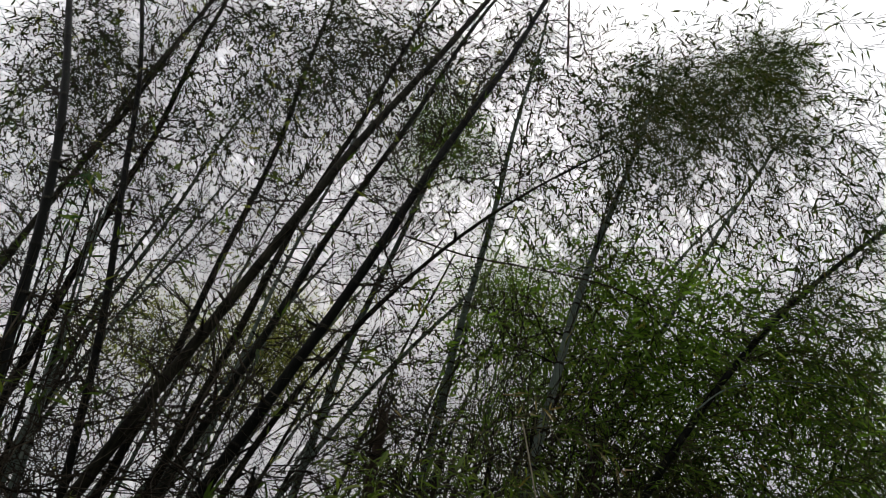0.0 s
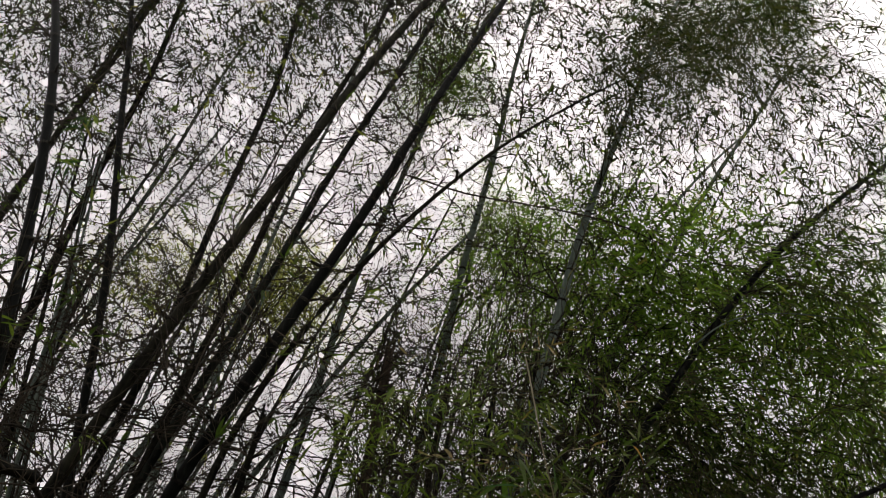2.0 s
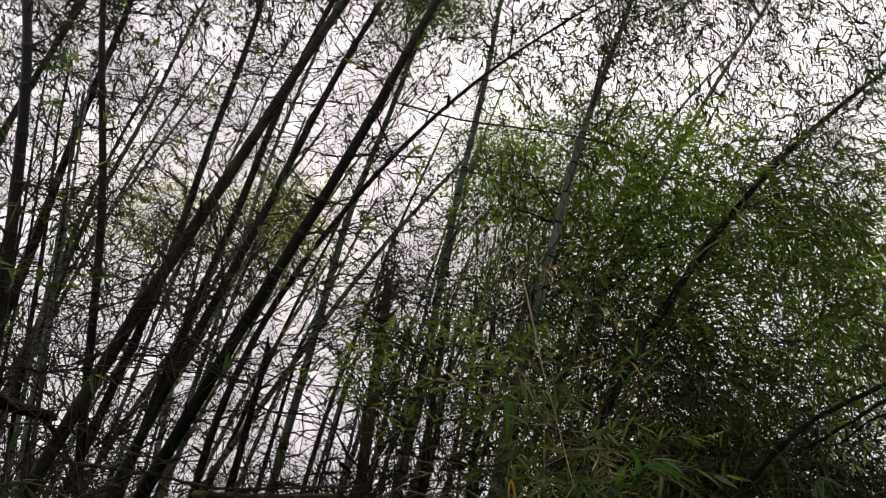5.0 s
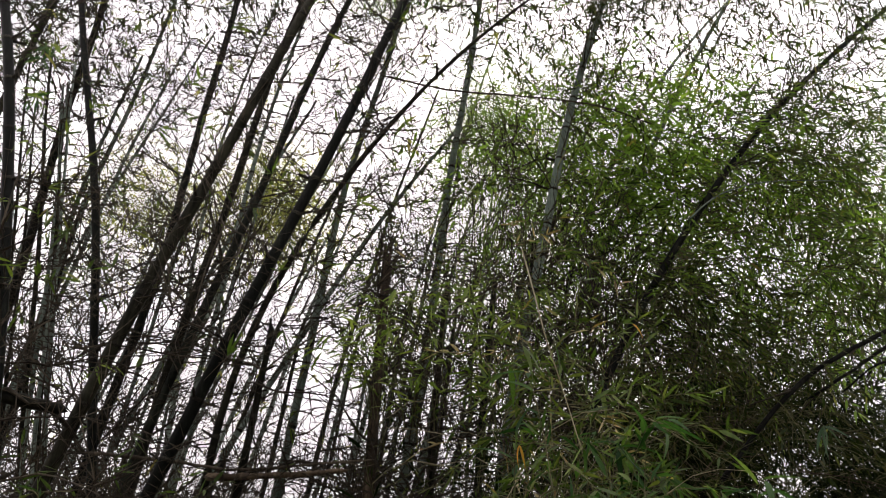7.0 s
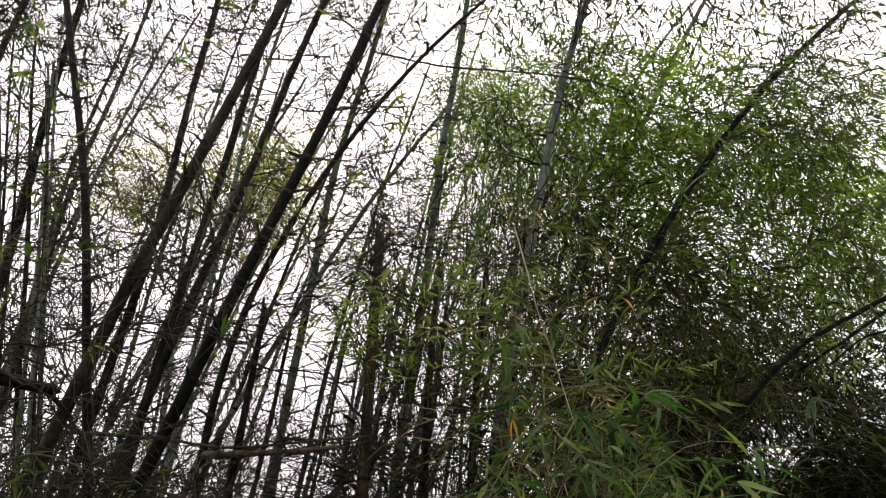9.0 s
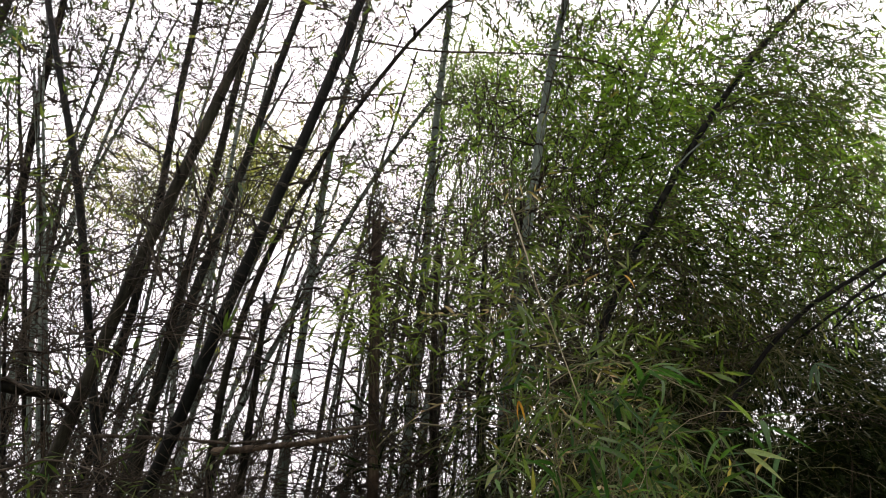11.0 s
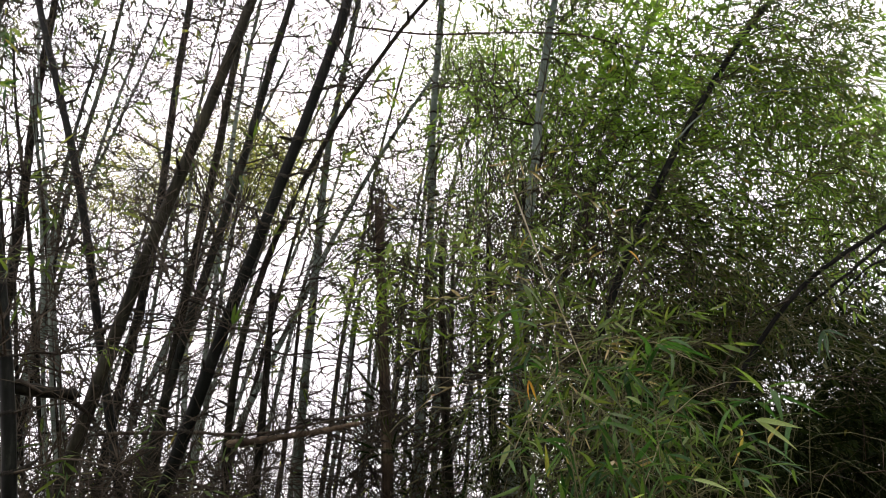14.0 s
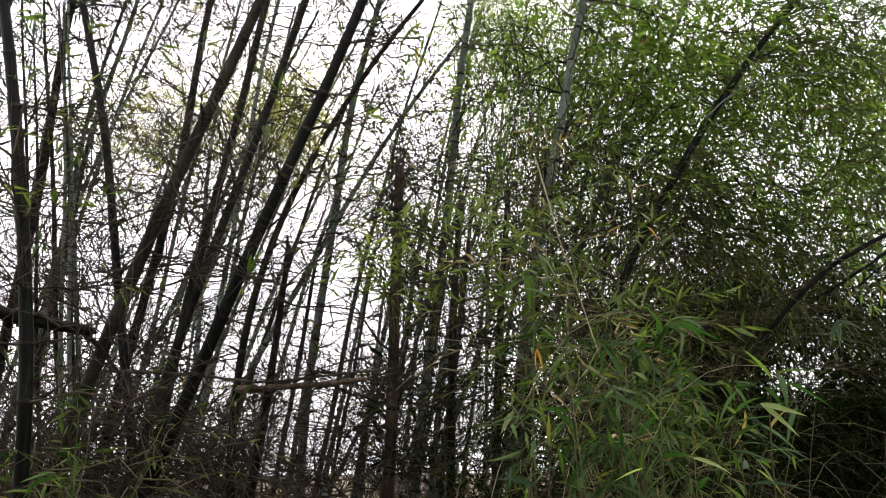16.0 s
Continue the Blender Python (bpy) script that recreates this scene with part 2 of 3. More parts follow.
def cane_line(y, bend, top, bottom=-0.1, ylean=0.0, wob=0.0):
    """Centre of a cane at height z: x follows the parabola bend, y leans evenly."""
    def at(z):
        z = np.asarray(z, float)
        return np.stack([np.polyval(bend, z) + wob * np.sin(z * 2.3 + y), y + ylean * z + wob * np.cos(z * 1.9), z], -1)
    return at


CANES = []


def thorny_branch(start, way, reach, rng, leafy, leaf, thick=0.007):
    """A zig-zag side branch with twiglets, thorns and some leaves: ((stems), (leaves))."""
    k = 7
    s = np.linspace(0, 1, k)
    zig = rng.normal(0, 0.016, (k, 3)) * reach
    zig[0] = 0
    line = start + way * reach * s[:, None] + zig - UP * reach * rng.uniform(-0.15, 0.35) * s[:, None] ** 2
    main = tubes(line[None], np.linspace(thick, thick * 0.35, k)[None], 4)
    stems = []
    m = int(rng.integers(5, 10))
    j = rng.integers(1, k, m)
    tw = unit(way * 0.8 + rng.normal(0, 0.7, (m, 3)) + UP * 0.1)
    ln = rng.uniform(0.18, 0.85, m) * min(1.0, reach + 0.2)
    p0 = line[j]
    p1 = p0 + tw * ln[:, None] * 0.5 + rng.normal(0, 0.008, (m, 3))
    p2 = p0 + tw * ln[:, None] + rng.normal(0, 0.016, (m, 3))
    stems.append(tubes(np.stack([p0, p1, p2], 1), np.tile((thick * 0.6, thick * 0.5, thick * 0.32), (m, 1))))
    mm = m + 1
    jj = rng.integers(0, m, mm)
    q0 = p1[jj] + (p2[jj] - p1[jj]) * rng.random((mm, 1))
    q1 = q0 + unit(tw[jj] + rng.normal(0, 0.9, (mm, 3))) * rng.uniform(0.08, 0.4, (mm, 1))
    stems.append(tubes(np.stack([q0, q1], 1), np.tile((thick * 0.45, thick * 0.25), (mm, 1))))
    green = None
    ends = np.concatenate([p2, q1])
    pick = ends[rng.random(len(ends)) < leafy]
    if len(pick):
        nl = 4
        b = np.repeat(pick, nl, 0)
        w = np.repeat(rng.normal(0, 0.5, (len(pick), 3)) + way * 0.5, nl, 0) + rng.normal(0, 0.55, (len(b), 3)) - UP * 0.25
        size = leaf * rng.uniform(0.5, 1.2, len(b))
        green = blades(b, w, size, size * rng.uniform(0.1, 0.16, len(b)), rng)
    return main, joined(stems), green


def bamboo(y, bend, top, r, mat, label, group, seed, first=1.0, per_node=1.4, leafy=0.08, leaf=0.12, reach=0.9, taper=0.5, bottom=-0.1,
           ylean=0.0, ragged=False, leaf_mat=None, side=0.0):
    """One cane with its node rings, side branches and leaves."""
    rng = np.random.default_rng(seed)
    at = cane_line(y, bend, top, bottom, ylean, 0.012)
    foot = new("bamboo")
    foot.location = at(0.0)
    bpy.context.view_layer.update()
    tagged(foot, label, "bamboo", group)
    r *= 0.72
    fine = np.linspace(bottom, top, 300)
    CANES.append(at(np.linspace(1.0, top, 60)))
    arc = np.concatenate([[0], np.cumsum(np.linalg.norm(np.diff(at(fine), axis=0), axis=1))])
    nodes, d = [], 0.12
    while d < arc[-1] - 0.05:
        nodes.append(d)
        d += rng.uniform(0.27, 0.4)
    nodes = np.array(nodes)
    girth = lambda a: r * (1.05 - taper * (a / arc[-1]) ** 1.6)
    stations, widths = [0.0], [girth(0)]
    for nd in nodes:
        for off, w in ((-0.1, 1.0), (-0.02, 1.02), (0.0, 1.07), (0.02, 1.0), (0.1, 0.985)):
            stations.append(nd + off)
            widths.append(girth(nd) * w)
    stations.append(arc[-1])
    widths.append(girth(arc[-1]))
    order = np.argsort(stations)
    stations, widths = np.clip(np.array(stations)[order], 0, arc[-1]), np.array(widths)[order]
    pts = at(np.interp(stations, arc, fine))
    v, t = tubes(pts[None], widths[None], 12)
    if ragged:
        last = v[-12:]
        last[:, 2] += rng.uniform(-0.05, 0.16, 12)
        inner = last * 0.2 + last.mean(0) * 0.8 - UP * 0.12
        k = len(v)
        v = np.concatenate([v, inner])
        s = np.arange(12)
        t = np.concatenate([t, np.stack([k - 12 + s, k - 12 + (s + 1) % 12, k + s], -1), np.stack([k - 12 + (s + 1) % 12, k + (s + 1) % 12, k + s], -1)])
    culm = part("culm", tri_mesh("culm", v, t, mat, True), foot)
    leaf_bits, twig_bits = [], []
    for nd in nodes:
        z = float(np.interp(nd, arc, fine))
        p = at(z)
        tangent = unit(at(z + 0.05) - at(z - 0.05))
        g = girth(nd)
        ring = new("node_ring", RING_MESH)
        ring.parent = culm
        ring.matrix_basis = Matrix.LocRotScale(Vector(p), Vector(tangent).to_track_quat("Z", "Y"), Vector((g * 1.03, g * 1.03, 0.035)))
        if z > 1.3 and group == NEAR and rng.random() < 0.6:
            turn = rng.uniform(0, math.tau)
            out = np.array((math.cos(turn), math.sin(turn) * 0.7, 0))
            stub = new("branch_stub", STUB_MESH)
            stub.parent = culm
            size = rng.uniform(0.045, 0.1)
            stub.matrix_basis = Matrix.LocRotScale(Vector(p + out * g * 0.8), Vector(unit(out + tangent * rng.uniform(0.1, 0.9))).to_track_quat("Z", "Y"), Vector((size, size, size)))
        if z < first:
            continue
        for _ in range(rng.poisson(per_node)):
            a = rng.uniform(0, math.tau)
            flat = np.array((math.cos(a) + side, math.sin(a) * 0.8, 0))
            way = unit(flat + tangent * rng.uniform(-0.1, 0.9))
            ln = reach * rng.uniform(0.35, 1.25)
            main, stems, green = thorny_branch(p + flat * g * 0.5, way, ln, rng, leafy * 0.5, leaf, rng.uniform(0.004, 0.0085))
            part("branch", tri_mesh("branch", *main, TWIG, True), foot)
            twig_bits.append(stems)
            if green:
                leaf_bits.append(green)
    if twig_bits:
        tagged(part("twig_spray", tri_mesh("twig_spray", *joined(twig_bits), TWIG), foot), kind="stuff")
    if leaf_bits:
        tagged(part("leaf_spray", tri_mesh("leaf_spray", *joined(leaf_bits), leaf_mat or LEAF), foot), kind="stuff")
    return foot


DARKL = "dark weathered bamboo cane with thorny side twigs"
bamboo(3.4, (-0.0361, 0.0001, -1.8242), 8.5, 0.045, CANE_DARK, "thick dark bamboo cane with leafy twigs, shade in its tone", NEAR, 11, leafy=0.3, reach=0.8)
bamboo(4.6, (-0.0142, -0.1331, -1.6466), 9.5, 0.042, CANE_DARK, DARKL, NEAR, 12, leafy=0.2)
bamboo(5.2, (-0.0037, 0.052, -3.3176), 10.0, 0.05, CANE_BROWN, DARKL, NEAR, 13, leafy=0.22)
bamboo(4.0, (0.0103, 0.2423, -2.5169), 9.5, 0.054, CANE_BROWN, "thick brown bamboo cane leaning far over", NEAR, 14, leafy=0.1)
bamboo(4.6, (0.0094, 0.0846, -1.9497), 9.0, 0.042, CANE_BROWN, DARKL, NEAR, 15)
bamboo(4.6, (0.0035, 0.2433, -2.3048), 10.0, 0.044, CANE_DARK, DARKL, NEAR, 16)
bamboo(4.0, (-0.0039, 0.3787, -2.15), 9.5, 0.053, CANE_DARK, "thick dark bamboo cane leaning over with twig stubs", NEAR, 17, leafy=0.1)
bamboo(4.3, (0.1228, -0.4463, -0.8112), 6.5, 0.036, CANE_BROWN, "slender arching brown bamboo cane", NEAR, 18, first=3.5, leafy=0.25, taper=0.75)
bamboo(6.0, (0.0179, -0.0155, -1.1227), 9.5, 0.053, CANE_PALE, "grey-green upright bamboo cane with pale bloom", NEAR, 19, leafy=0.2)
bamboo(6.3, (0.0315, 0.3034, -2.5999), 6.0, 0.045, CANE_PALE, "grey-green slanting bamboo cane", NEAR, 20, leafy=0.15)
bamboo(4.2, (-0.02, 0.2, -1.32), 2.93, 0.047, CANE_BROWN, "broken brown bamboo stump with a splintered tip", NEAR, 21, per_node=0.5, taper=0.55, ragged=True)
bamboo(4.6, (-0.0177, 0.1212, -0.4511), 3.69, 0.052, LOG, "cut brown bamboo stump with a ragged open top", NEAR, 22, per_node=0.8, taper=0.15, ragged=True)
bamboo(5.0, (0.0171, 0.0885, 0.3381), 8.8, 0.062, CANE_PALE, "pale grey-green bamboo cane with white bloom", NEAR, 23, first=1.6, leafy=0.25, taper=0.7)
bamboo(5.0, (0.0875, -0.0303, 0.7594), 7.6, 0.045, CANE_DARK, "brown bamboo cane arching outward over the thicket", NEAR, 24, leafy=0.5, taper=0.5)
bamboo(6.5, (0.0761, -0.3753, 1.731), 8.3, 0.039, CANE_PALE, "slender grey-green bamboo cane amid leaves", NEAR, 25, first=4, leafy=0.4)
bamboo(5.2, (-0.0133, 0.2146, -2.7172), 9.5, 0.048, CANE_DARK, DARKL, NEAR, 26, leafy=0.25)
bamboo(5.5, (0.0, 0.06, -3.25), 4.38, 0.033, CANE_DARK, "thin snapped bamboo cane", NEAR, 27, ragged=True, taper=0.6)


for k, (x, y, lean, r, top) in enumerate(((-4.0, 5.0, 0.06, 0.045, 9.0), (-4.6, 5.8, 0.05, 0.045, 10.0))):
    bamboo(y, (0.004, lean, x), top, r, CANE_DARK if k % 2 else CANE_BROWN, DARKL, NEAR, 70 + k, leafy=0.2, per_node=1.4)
for k, (x, lean) in enumerate(((-2.32, -0.2), (-2.26, -0.17), (-2.2, -0.22), (-2.14, -0.18), (-2.08, -0.21), (-2.02, -0.23), (-2.36, -0.21))):
    bamboo(4.9 + 0.07 * (k % 3), (0.004, lean, x), 5.0 + 0.4 * (k % 4), 0.022 + 0.004 * (k % 3), CANE_PALE if k % 2 else CANE_BROWN,
           "thin weathered bamboo stem in a tight bunch", "bunch of thin stems", 80 + k, per_node=0.5, taper=0.6, reach=0.5)


def back_canes():
    rng = np.random.default_rng(40)
    for i in range(40):
        y = rng.uniform(5.4, 10.0)
        x = rng.uniform(-0.68, 0.22) * y
        lean = rng.normal(0.12, 0.11)
        pale = rng.random() < 0.85
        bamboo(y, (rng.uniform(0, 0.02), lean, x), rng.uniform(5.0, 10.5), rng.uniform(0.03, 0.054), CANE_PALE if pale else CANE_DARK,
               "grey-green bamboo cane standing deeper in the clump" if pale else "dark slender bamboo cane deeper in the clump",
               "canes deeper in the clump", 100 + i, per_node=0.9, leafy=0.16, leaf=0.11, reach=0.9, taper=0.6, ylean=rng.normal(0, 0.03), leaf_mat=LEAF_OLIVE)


back_canes()


def middle_canes():
    rng = np.random.default_rng(41)
    for i in range(10):
        y = rng.uniform(5.8, 8.0)
        bamboo(y, (0.004, rng.normal(0.1, 0.05), y * (-0.24 + 0.025 * i) + rng.normal(0, 0.05)), rng.uniform(3.0, 4.6), rng.uniform(0.03, 0.05), CANE_PALE if i % 3 else CANE_DARK,
               "grey-green bamboo cane standing deeper in the clump", "canes deeper in the clump", 160 + i, per_node=1.2, leafy=0.12, leaf=0.11, taper=0.5, leaf_mat=LEAF_OLIVE)


middle_canes()
for k, (x, lean, r, top) in enumerate(((0.02, 0.05, 0.05, 3.6), (0.3, 0.08, 0.05, 3.8), (0.46, 0.12, 0.05, 4.2))):
    bamboo(5.1 + 0.12 * k, (0.0, lean, x), top, r, CANE_DARK if k % 2 else CANE_BROWN, "upright dark bamboo cane wrapped in dead twigs", NEAR, 60 + k, leafy=0.1)

# ---- masses of leaves ----
CANES = np.concatenate(CANES)


def nearest_cane(p, rng, spare=1):
    d = np.linalg.norm(CANES - p, axis=1) + np.maximum(0, CANES[:, 2] - p[2]) * 1.5
    return CANES[np.argsort(d)[int(rng.integers(0, spare))]]


def foliage(centre, radii, clumps, per_clump, label, seed, mat=LEAF, leaf=0.13, reach=0.4, spread=0.3, droop=0.35, drift=(0.3, 0, 0), stems=TWIG_GREEN,
            count=7, name="bamboo_foliage", thin_r=0.0021, hang=0.3, wide=1.0, gaps=(), keep_stems=None):
    """A leafy crown: boughs from the canes to many clumps, each clump a burst of leafy twigs."""
    rng = np.random.default_rng(seed)
    centre, radii = np.array(centre, float), np.array(radii, float)
    d = unit(rng.normal(0, 1, (clumps, 3))) * rng.random((clumps, 1)) ** 0.42
    heart = centre + d * radii * rng.uniform(0.85, 1.12, (clumps, 1))
    n = clumps * per_clump
    mid = np.repeat(heart, per_clump, 0)
    size = np.repeat(rng.uniform(0.6, 1.3, clumps), per_clump)[:, None]
    origin = mid + rng.normal(0, 1, (n, 3)) * radii.mean() * spread * size
    heading = unit(origin - mid) * 0.6 + np.array(drift) + rng.normal(0, 0.5, (n, 3))
    for *hole, span in gaps:
        keep = np.linalg.norm((origin - np.array(hole))[:, ::2], axis=1) > span
        origin, heading = origin[keep], heading[keep]
    green, thin = sprays(origin, heading, reach * rng.uniform(0.6, 1.3, len(origin)), leaf, rng, droop, count, thin_r, hang, wide)
    base = np.array([nearest_cane(h, rng) for h in heart])
    off = heart - base
    far = np.linalg.norm(off, axis=1, keepdims=True)
    base = heart - off / far * np.minimum(far, 1.6)
    s = np.linspace(0, 1, 6)[None, :, None]
    arch = base[:, None] + (heart - base)[:, None] * s + UP * (np.sin(s * np.pi) * 0.12) + rng.normal(0, 0.025, (clumps, 6, 3))
    thin = tubes(*thin) if keep_stems is None else tubes(thin[0][::keep_stems], thin[1][::keep_stems])
    bough = tubes(arch, np.tile(np.linspace(0.0045, 0.002, 6), (clumps, 1)), 4)
    top = new(name, tri_mesh(name, *green, mat))
    tagged(top, label, "foliage", kind="stuff")
    part("twig_spray", tri_mesh("twig_spray", *joined([bough, thin]), stems), top)
    return top


def tangle(centre, radii, n, label, seed, mat=TWIG, reach=0.7, leafy=0.0, thick=0.0058):
    """Crossing dead twigs that grow from the canes into a stretch of the clump."""
    rng = np.random.default_rng(seed)
    bits, green = [], []
    for _ in range(n):
        goal = np.array(centre) + rng.uniform(-1, 1, 3) * np.array(radii)
        start = nearest_cane(goal, rng, 12)
        way = unit(goal - start + rng.normal(0, 0.25, 3))
        start = goal - way * min(float(np.linalg.norm(goal - start)), reach)
        main, st, gr = thorny_branch(start, way, reach * rng.uniform(0.7, 1.5), rng, leafy, 0.11, thick * rng.uniform(0.6, 1.3))
        bits += [main, st]
        if gr:
            green.append(gr)
    top = tagged(new("brushwood", tri_mesh("brushwood", *joined(bits), mat)), label, "twigs", kind="stuff")
    if green:
        part("leaf_spray", tri_mesh("leaf_spray", *joined(green), LEAF_OLIVE), top)


# thin places in the thicket, where the sky shows from the path: across and up for each metre away, and width
THIN = [(0.446, 0.198, 0.014), (0.480, 0.117, 0.033), (0.545, 0.150, 0.041), (0.670, 0.262, 0.026), (0.692, 0.234, 0.036), (0.682, 0.163, 0.026), (0.531, 0.146, 0.028), (0.739, 0.398, 0.032)]


def thin_places(y):
    return [(a * y, y, 1.6 + b * y, w * y + 0.05) for a, b, w in THIN]


# the green crown to the right of the canes, from its front to its back
foliage((2.2, 5.5, 4.8), (1.8, 0.6, 1.5), 76, 19, "bright green bamboo leaves on arching twigs", 221, leaf=0.11, wide=1.5, mat=LEAF_FRESH, reach=0.34, spread=0.24)
foliage((2.5, 6.1, 4.8), (1.9, 0.7, 1.6), 58, 16, "dense green bamboo leaves on arching twigs", 201, leaf=0.11, wide=1.5, mat=LEAF_FRESH, reach=0.34, spread=0.27)
foliage((1.65, 5.5, 5.3), (0.7, 0.5, 1.3), 40, 16, "green bamboo leaves hanging among arching canes", 229, mat=LEAF_FRESH, leaf=0.1, wide=1.2, spread=0.25)
foliage((0.95, 6.9, 5.8), (1.0, 0.7, 1.6), 46, 40, "light green fine bamboo leaves of a bushy crown", 202, mat=LEAF_LIGHT, thin_r=0.0013, leaf=0.085, wide=1.15, spread=0.26, reach=0.34)
foliage((0.7, 5.0, 6.5), (0.9, 0.5, 0.8), 20, 9, "loose bamboo leaf sprays between canes", 223, leaf=0.12)
foliage((4.41, 6.20, 10.80), (0.62, 0.5, 0.5), 16, 46, "olive green bamboo leaf crown against the sky", 203, spread=0.3, leaf=0.1, wide=1.1)
foliage((3.38, 6.30, 9.83), (0.75, 0.6, 0.55), 20, 34, "olive green bamboo leaves of a drooping crown", 236, spread=0.3, leaf=0.1, wide=1.1)
foliage((2.50, 6.20, 9.39), (0.85, 0.6, 0.9), 24, 20, "loose olive green bamboo sprays below a high crown", 234, spread=0.3, leaf=0.1)
foliage((4.73, 6.20, 9.41), (0.6, 0.5, 0.6), 14, 12, "thin olive bamboo tips hanging against the sky", 237, spread=0.35, leaf=0.1)
foliage((4.45, 6.10, 4.85), (0.75, 0.6, 1.25), 44, 24, "green bamboo leaves at the far side of the crown", 238, mat=LEAF_FRESH, leaf=0.11, wide=1.4, reach=0.34, spread=0.27)
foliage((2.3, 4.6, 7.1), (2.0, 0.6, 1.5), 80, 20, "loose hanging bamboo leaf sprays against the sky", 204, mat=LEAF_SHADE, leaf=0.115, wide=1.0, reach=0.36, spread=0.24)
foliage((-0.32, 8.0, 10.3), (0.6, 0.5, 1.25), 20, 44, "distant green bamboo crown", 205, mat=LEAF_FRESH, leaf=0.11, spread=0.24)
foliage((0.83, 7.5, 6.9), (0.35, 0.4, 0.45), 10, 40, "light green bushy bamboo top", 225, mat=LEAF_LIGHT, thin_r=0.0013, leaf=0.09, spread=0.35)
foliage((-2.3, 9.0, 6.4), (0.9, 0.7, 0.9), 22, 60, "distant yellowish bamboo crown", 206, mat=LEAF_OLIVE, leaf=0.11, wide=1.2, thin_r=0.0013)
foliage((-4.1, 9.0, 6.3), (0.8, 0.7, 0.9), 16, 46, "distant yellowish bamboo crown", 207, mat=LEAF_OLIVE, leaf=0.11, wide=1.2, thin_r=0.0013)
# the thicket under it, its deep shade put into the leaf colour
foliage((4.4, 7.6, 2.7), (2.0, 0.8, 1.7), 110, 80, "dense thicket of small leaves, toned for deep shade", 208, mat=LEAF_DEEP_SHADE, leaf=0.1, wide=1.5, reach=0.3, spread=0.2, name="thicket", keep_stems=12, drift=(0.1, 0, 0), hang=0.2, gaps=thin_places(7.6))
foliage((2.3, 7.0, 2.4), (1.4, 0.7, 1.3), 80, 60, "dense thicket of small leaves, toned for deep shade", 219, mat=LEAF_DEEP_SHADE, leaf=0.1, wide=1.5, reach=0.3, name="thicket", keep_stems=12, drift=(0.1, 0, 0), hang=0.2, gaps=thin_places(7.0))
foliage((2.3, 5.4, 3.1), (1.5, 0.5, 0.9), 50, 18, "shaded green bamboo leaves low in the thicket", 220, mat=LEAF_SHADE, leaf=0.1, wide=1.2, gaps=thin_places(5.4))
foliage((0.9, 4.6, 1.5), (0.9, 0.4, 0.6), 30, 22, "shaded leafy undergrowth", 222, mat=LEAF_DEEP_SHADE, leaf=0.12, droop=0.1, hang=0.1, name="undergrowth")
foliage((4.9, 9.0, 2.2), (2.4, 0.8, 1.7), 80, 90, "dense thicket of small leaves, toned for deep shade", 218, mat=LEAF_DEEP_SHADE, leaf=0.11, wide=1.6, reach=0.3, spread=0.2, name="thicket", keep_stems=12, drift=(0.1, 0, 0), hang=0.2, gaps=thin_places(9.0))
foliage((5.4, 11.5, 2.0), (3.4, 0.8, 2.2), 90, 90, "far bamboo thicket behind the clump, toned for deep shade", 227, mat=LEAF_DEEP_SHADE, leaf=0.14, wide=1.8, reach=0.4, spread=0.2, name="thicket", keep_stems=12, drift=(0.1, 0, 0), hang=0.2, gaps=thin_places(11.5))
foliage((3.6, 5.2, 5.0), (0.9, 0.5, 1.3), 40, 30, "open green bamboo leaf sprays", 209, leaf=0.11)
foliage((2.1, 5.4, 3.7), (0.75, 0.4, 0.4), 24, 20, "green bamboo leaves over the dark thicket", 232, leaf=0.1, wide=1.2)
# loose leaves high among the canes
foliage((-3.0, 5.0, 7.7), (1.9, 0.8, 1.4), 80, 24, "scattered bamboo leaves toned as silhouettes on thorny twigs", 210, mat=LEAF_SHADE, leaf=0.12, stems=TWIG, spread=0.2, gaps=((-3.4, 5.0, 7.9, 0.6),))
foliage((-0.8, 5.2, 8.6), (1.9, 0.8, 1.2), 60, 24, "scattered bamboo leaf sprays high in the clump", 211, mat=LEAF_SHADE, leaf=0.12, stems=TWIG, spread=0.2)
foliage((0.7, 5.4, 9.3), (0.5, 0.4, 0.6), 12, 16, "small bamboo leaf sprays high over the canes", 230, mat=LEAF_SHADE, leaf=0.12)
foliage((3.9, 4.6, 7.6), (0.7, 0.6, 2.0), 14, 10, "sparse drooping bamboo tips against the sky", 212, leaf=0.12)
foliage((-4.5, 5.2, 6.6), (0.9, 0.7, 1.9), 44, 16, "bamboo leaves toned as silhouettes at the edge of the clump", 224, mat=LEAF_SHADE, leaf=0.12, stems=TWIG)
foliage((-1.6, 5.4, 5.9), (2.4, 0.9, 0.9), 60, 4, "few thin leaf sprays between the canes", 235, mat=LEAF, leaf=0.11, stems=TWIG, count=5)
# leaves among the stems near the ground
foliage((0.85, 3.5, 1.9), (0.45, 0.3, 0.7), 24, 8, "grassy green leaves among dry stems", 214, mat=LEAF, leaf=0.13, reach=0.3, droop=0.1, hang=0.15, drift=(0, 0, 0))
foliage((-1.7, 3.5, 1.55), (0.6, 0.3, 0.3), 12, 6, "grassy green weeds among dry stems", 215, mat=LEAF, leaf=0.11, reach=0.3)
foliage((0.55, 4.2, 3.1), (0.45, 0.4, 0.95), 15, 9, "tangle of dry and green leaves", 216, leaf=0.11, droop=0.1, hang=0.15)
foliage((0.75, 4.0, 2.6), (0.6, 0.3, 0.9), 12, 2, "dry straw-coloured leaves caught in the tangle", 217, mat=LEAF_DRY, leaf=0.12, stems=STRAW)
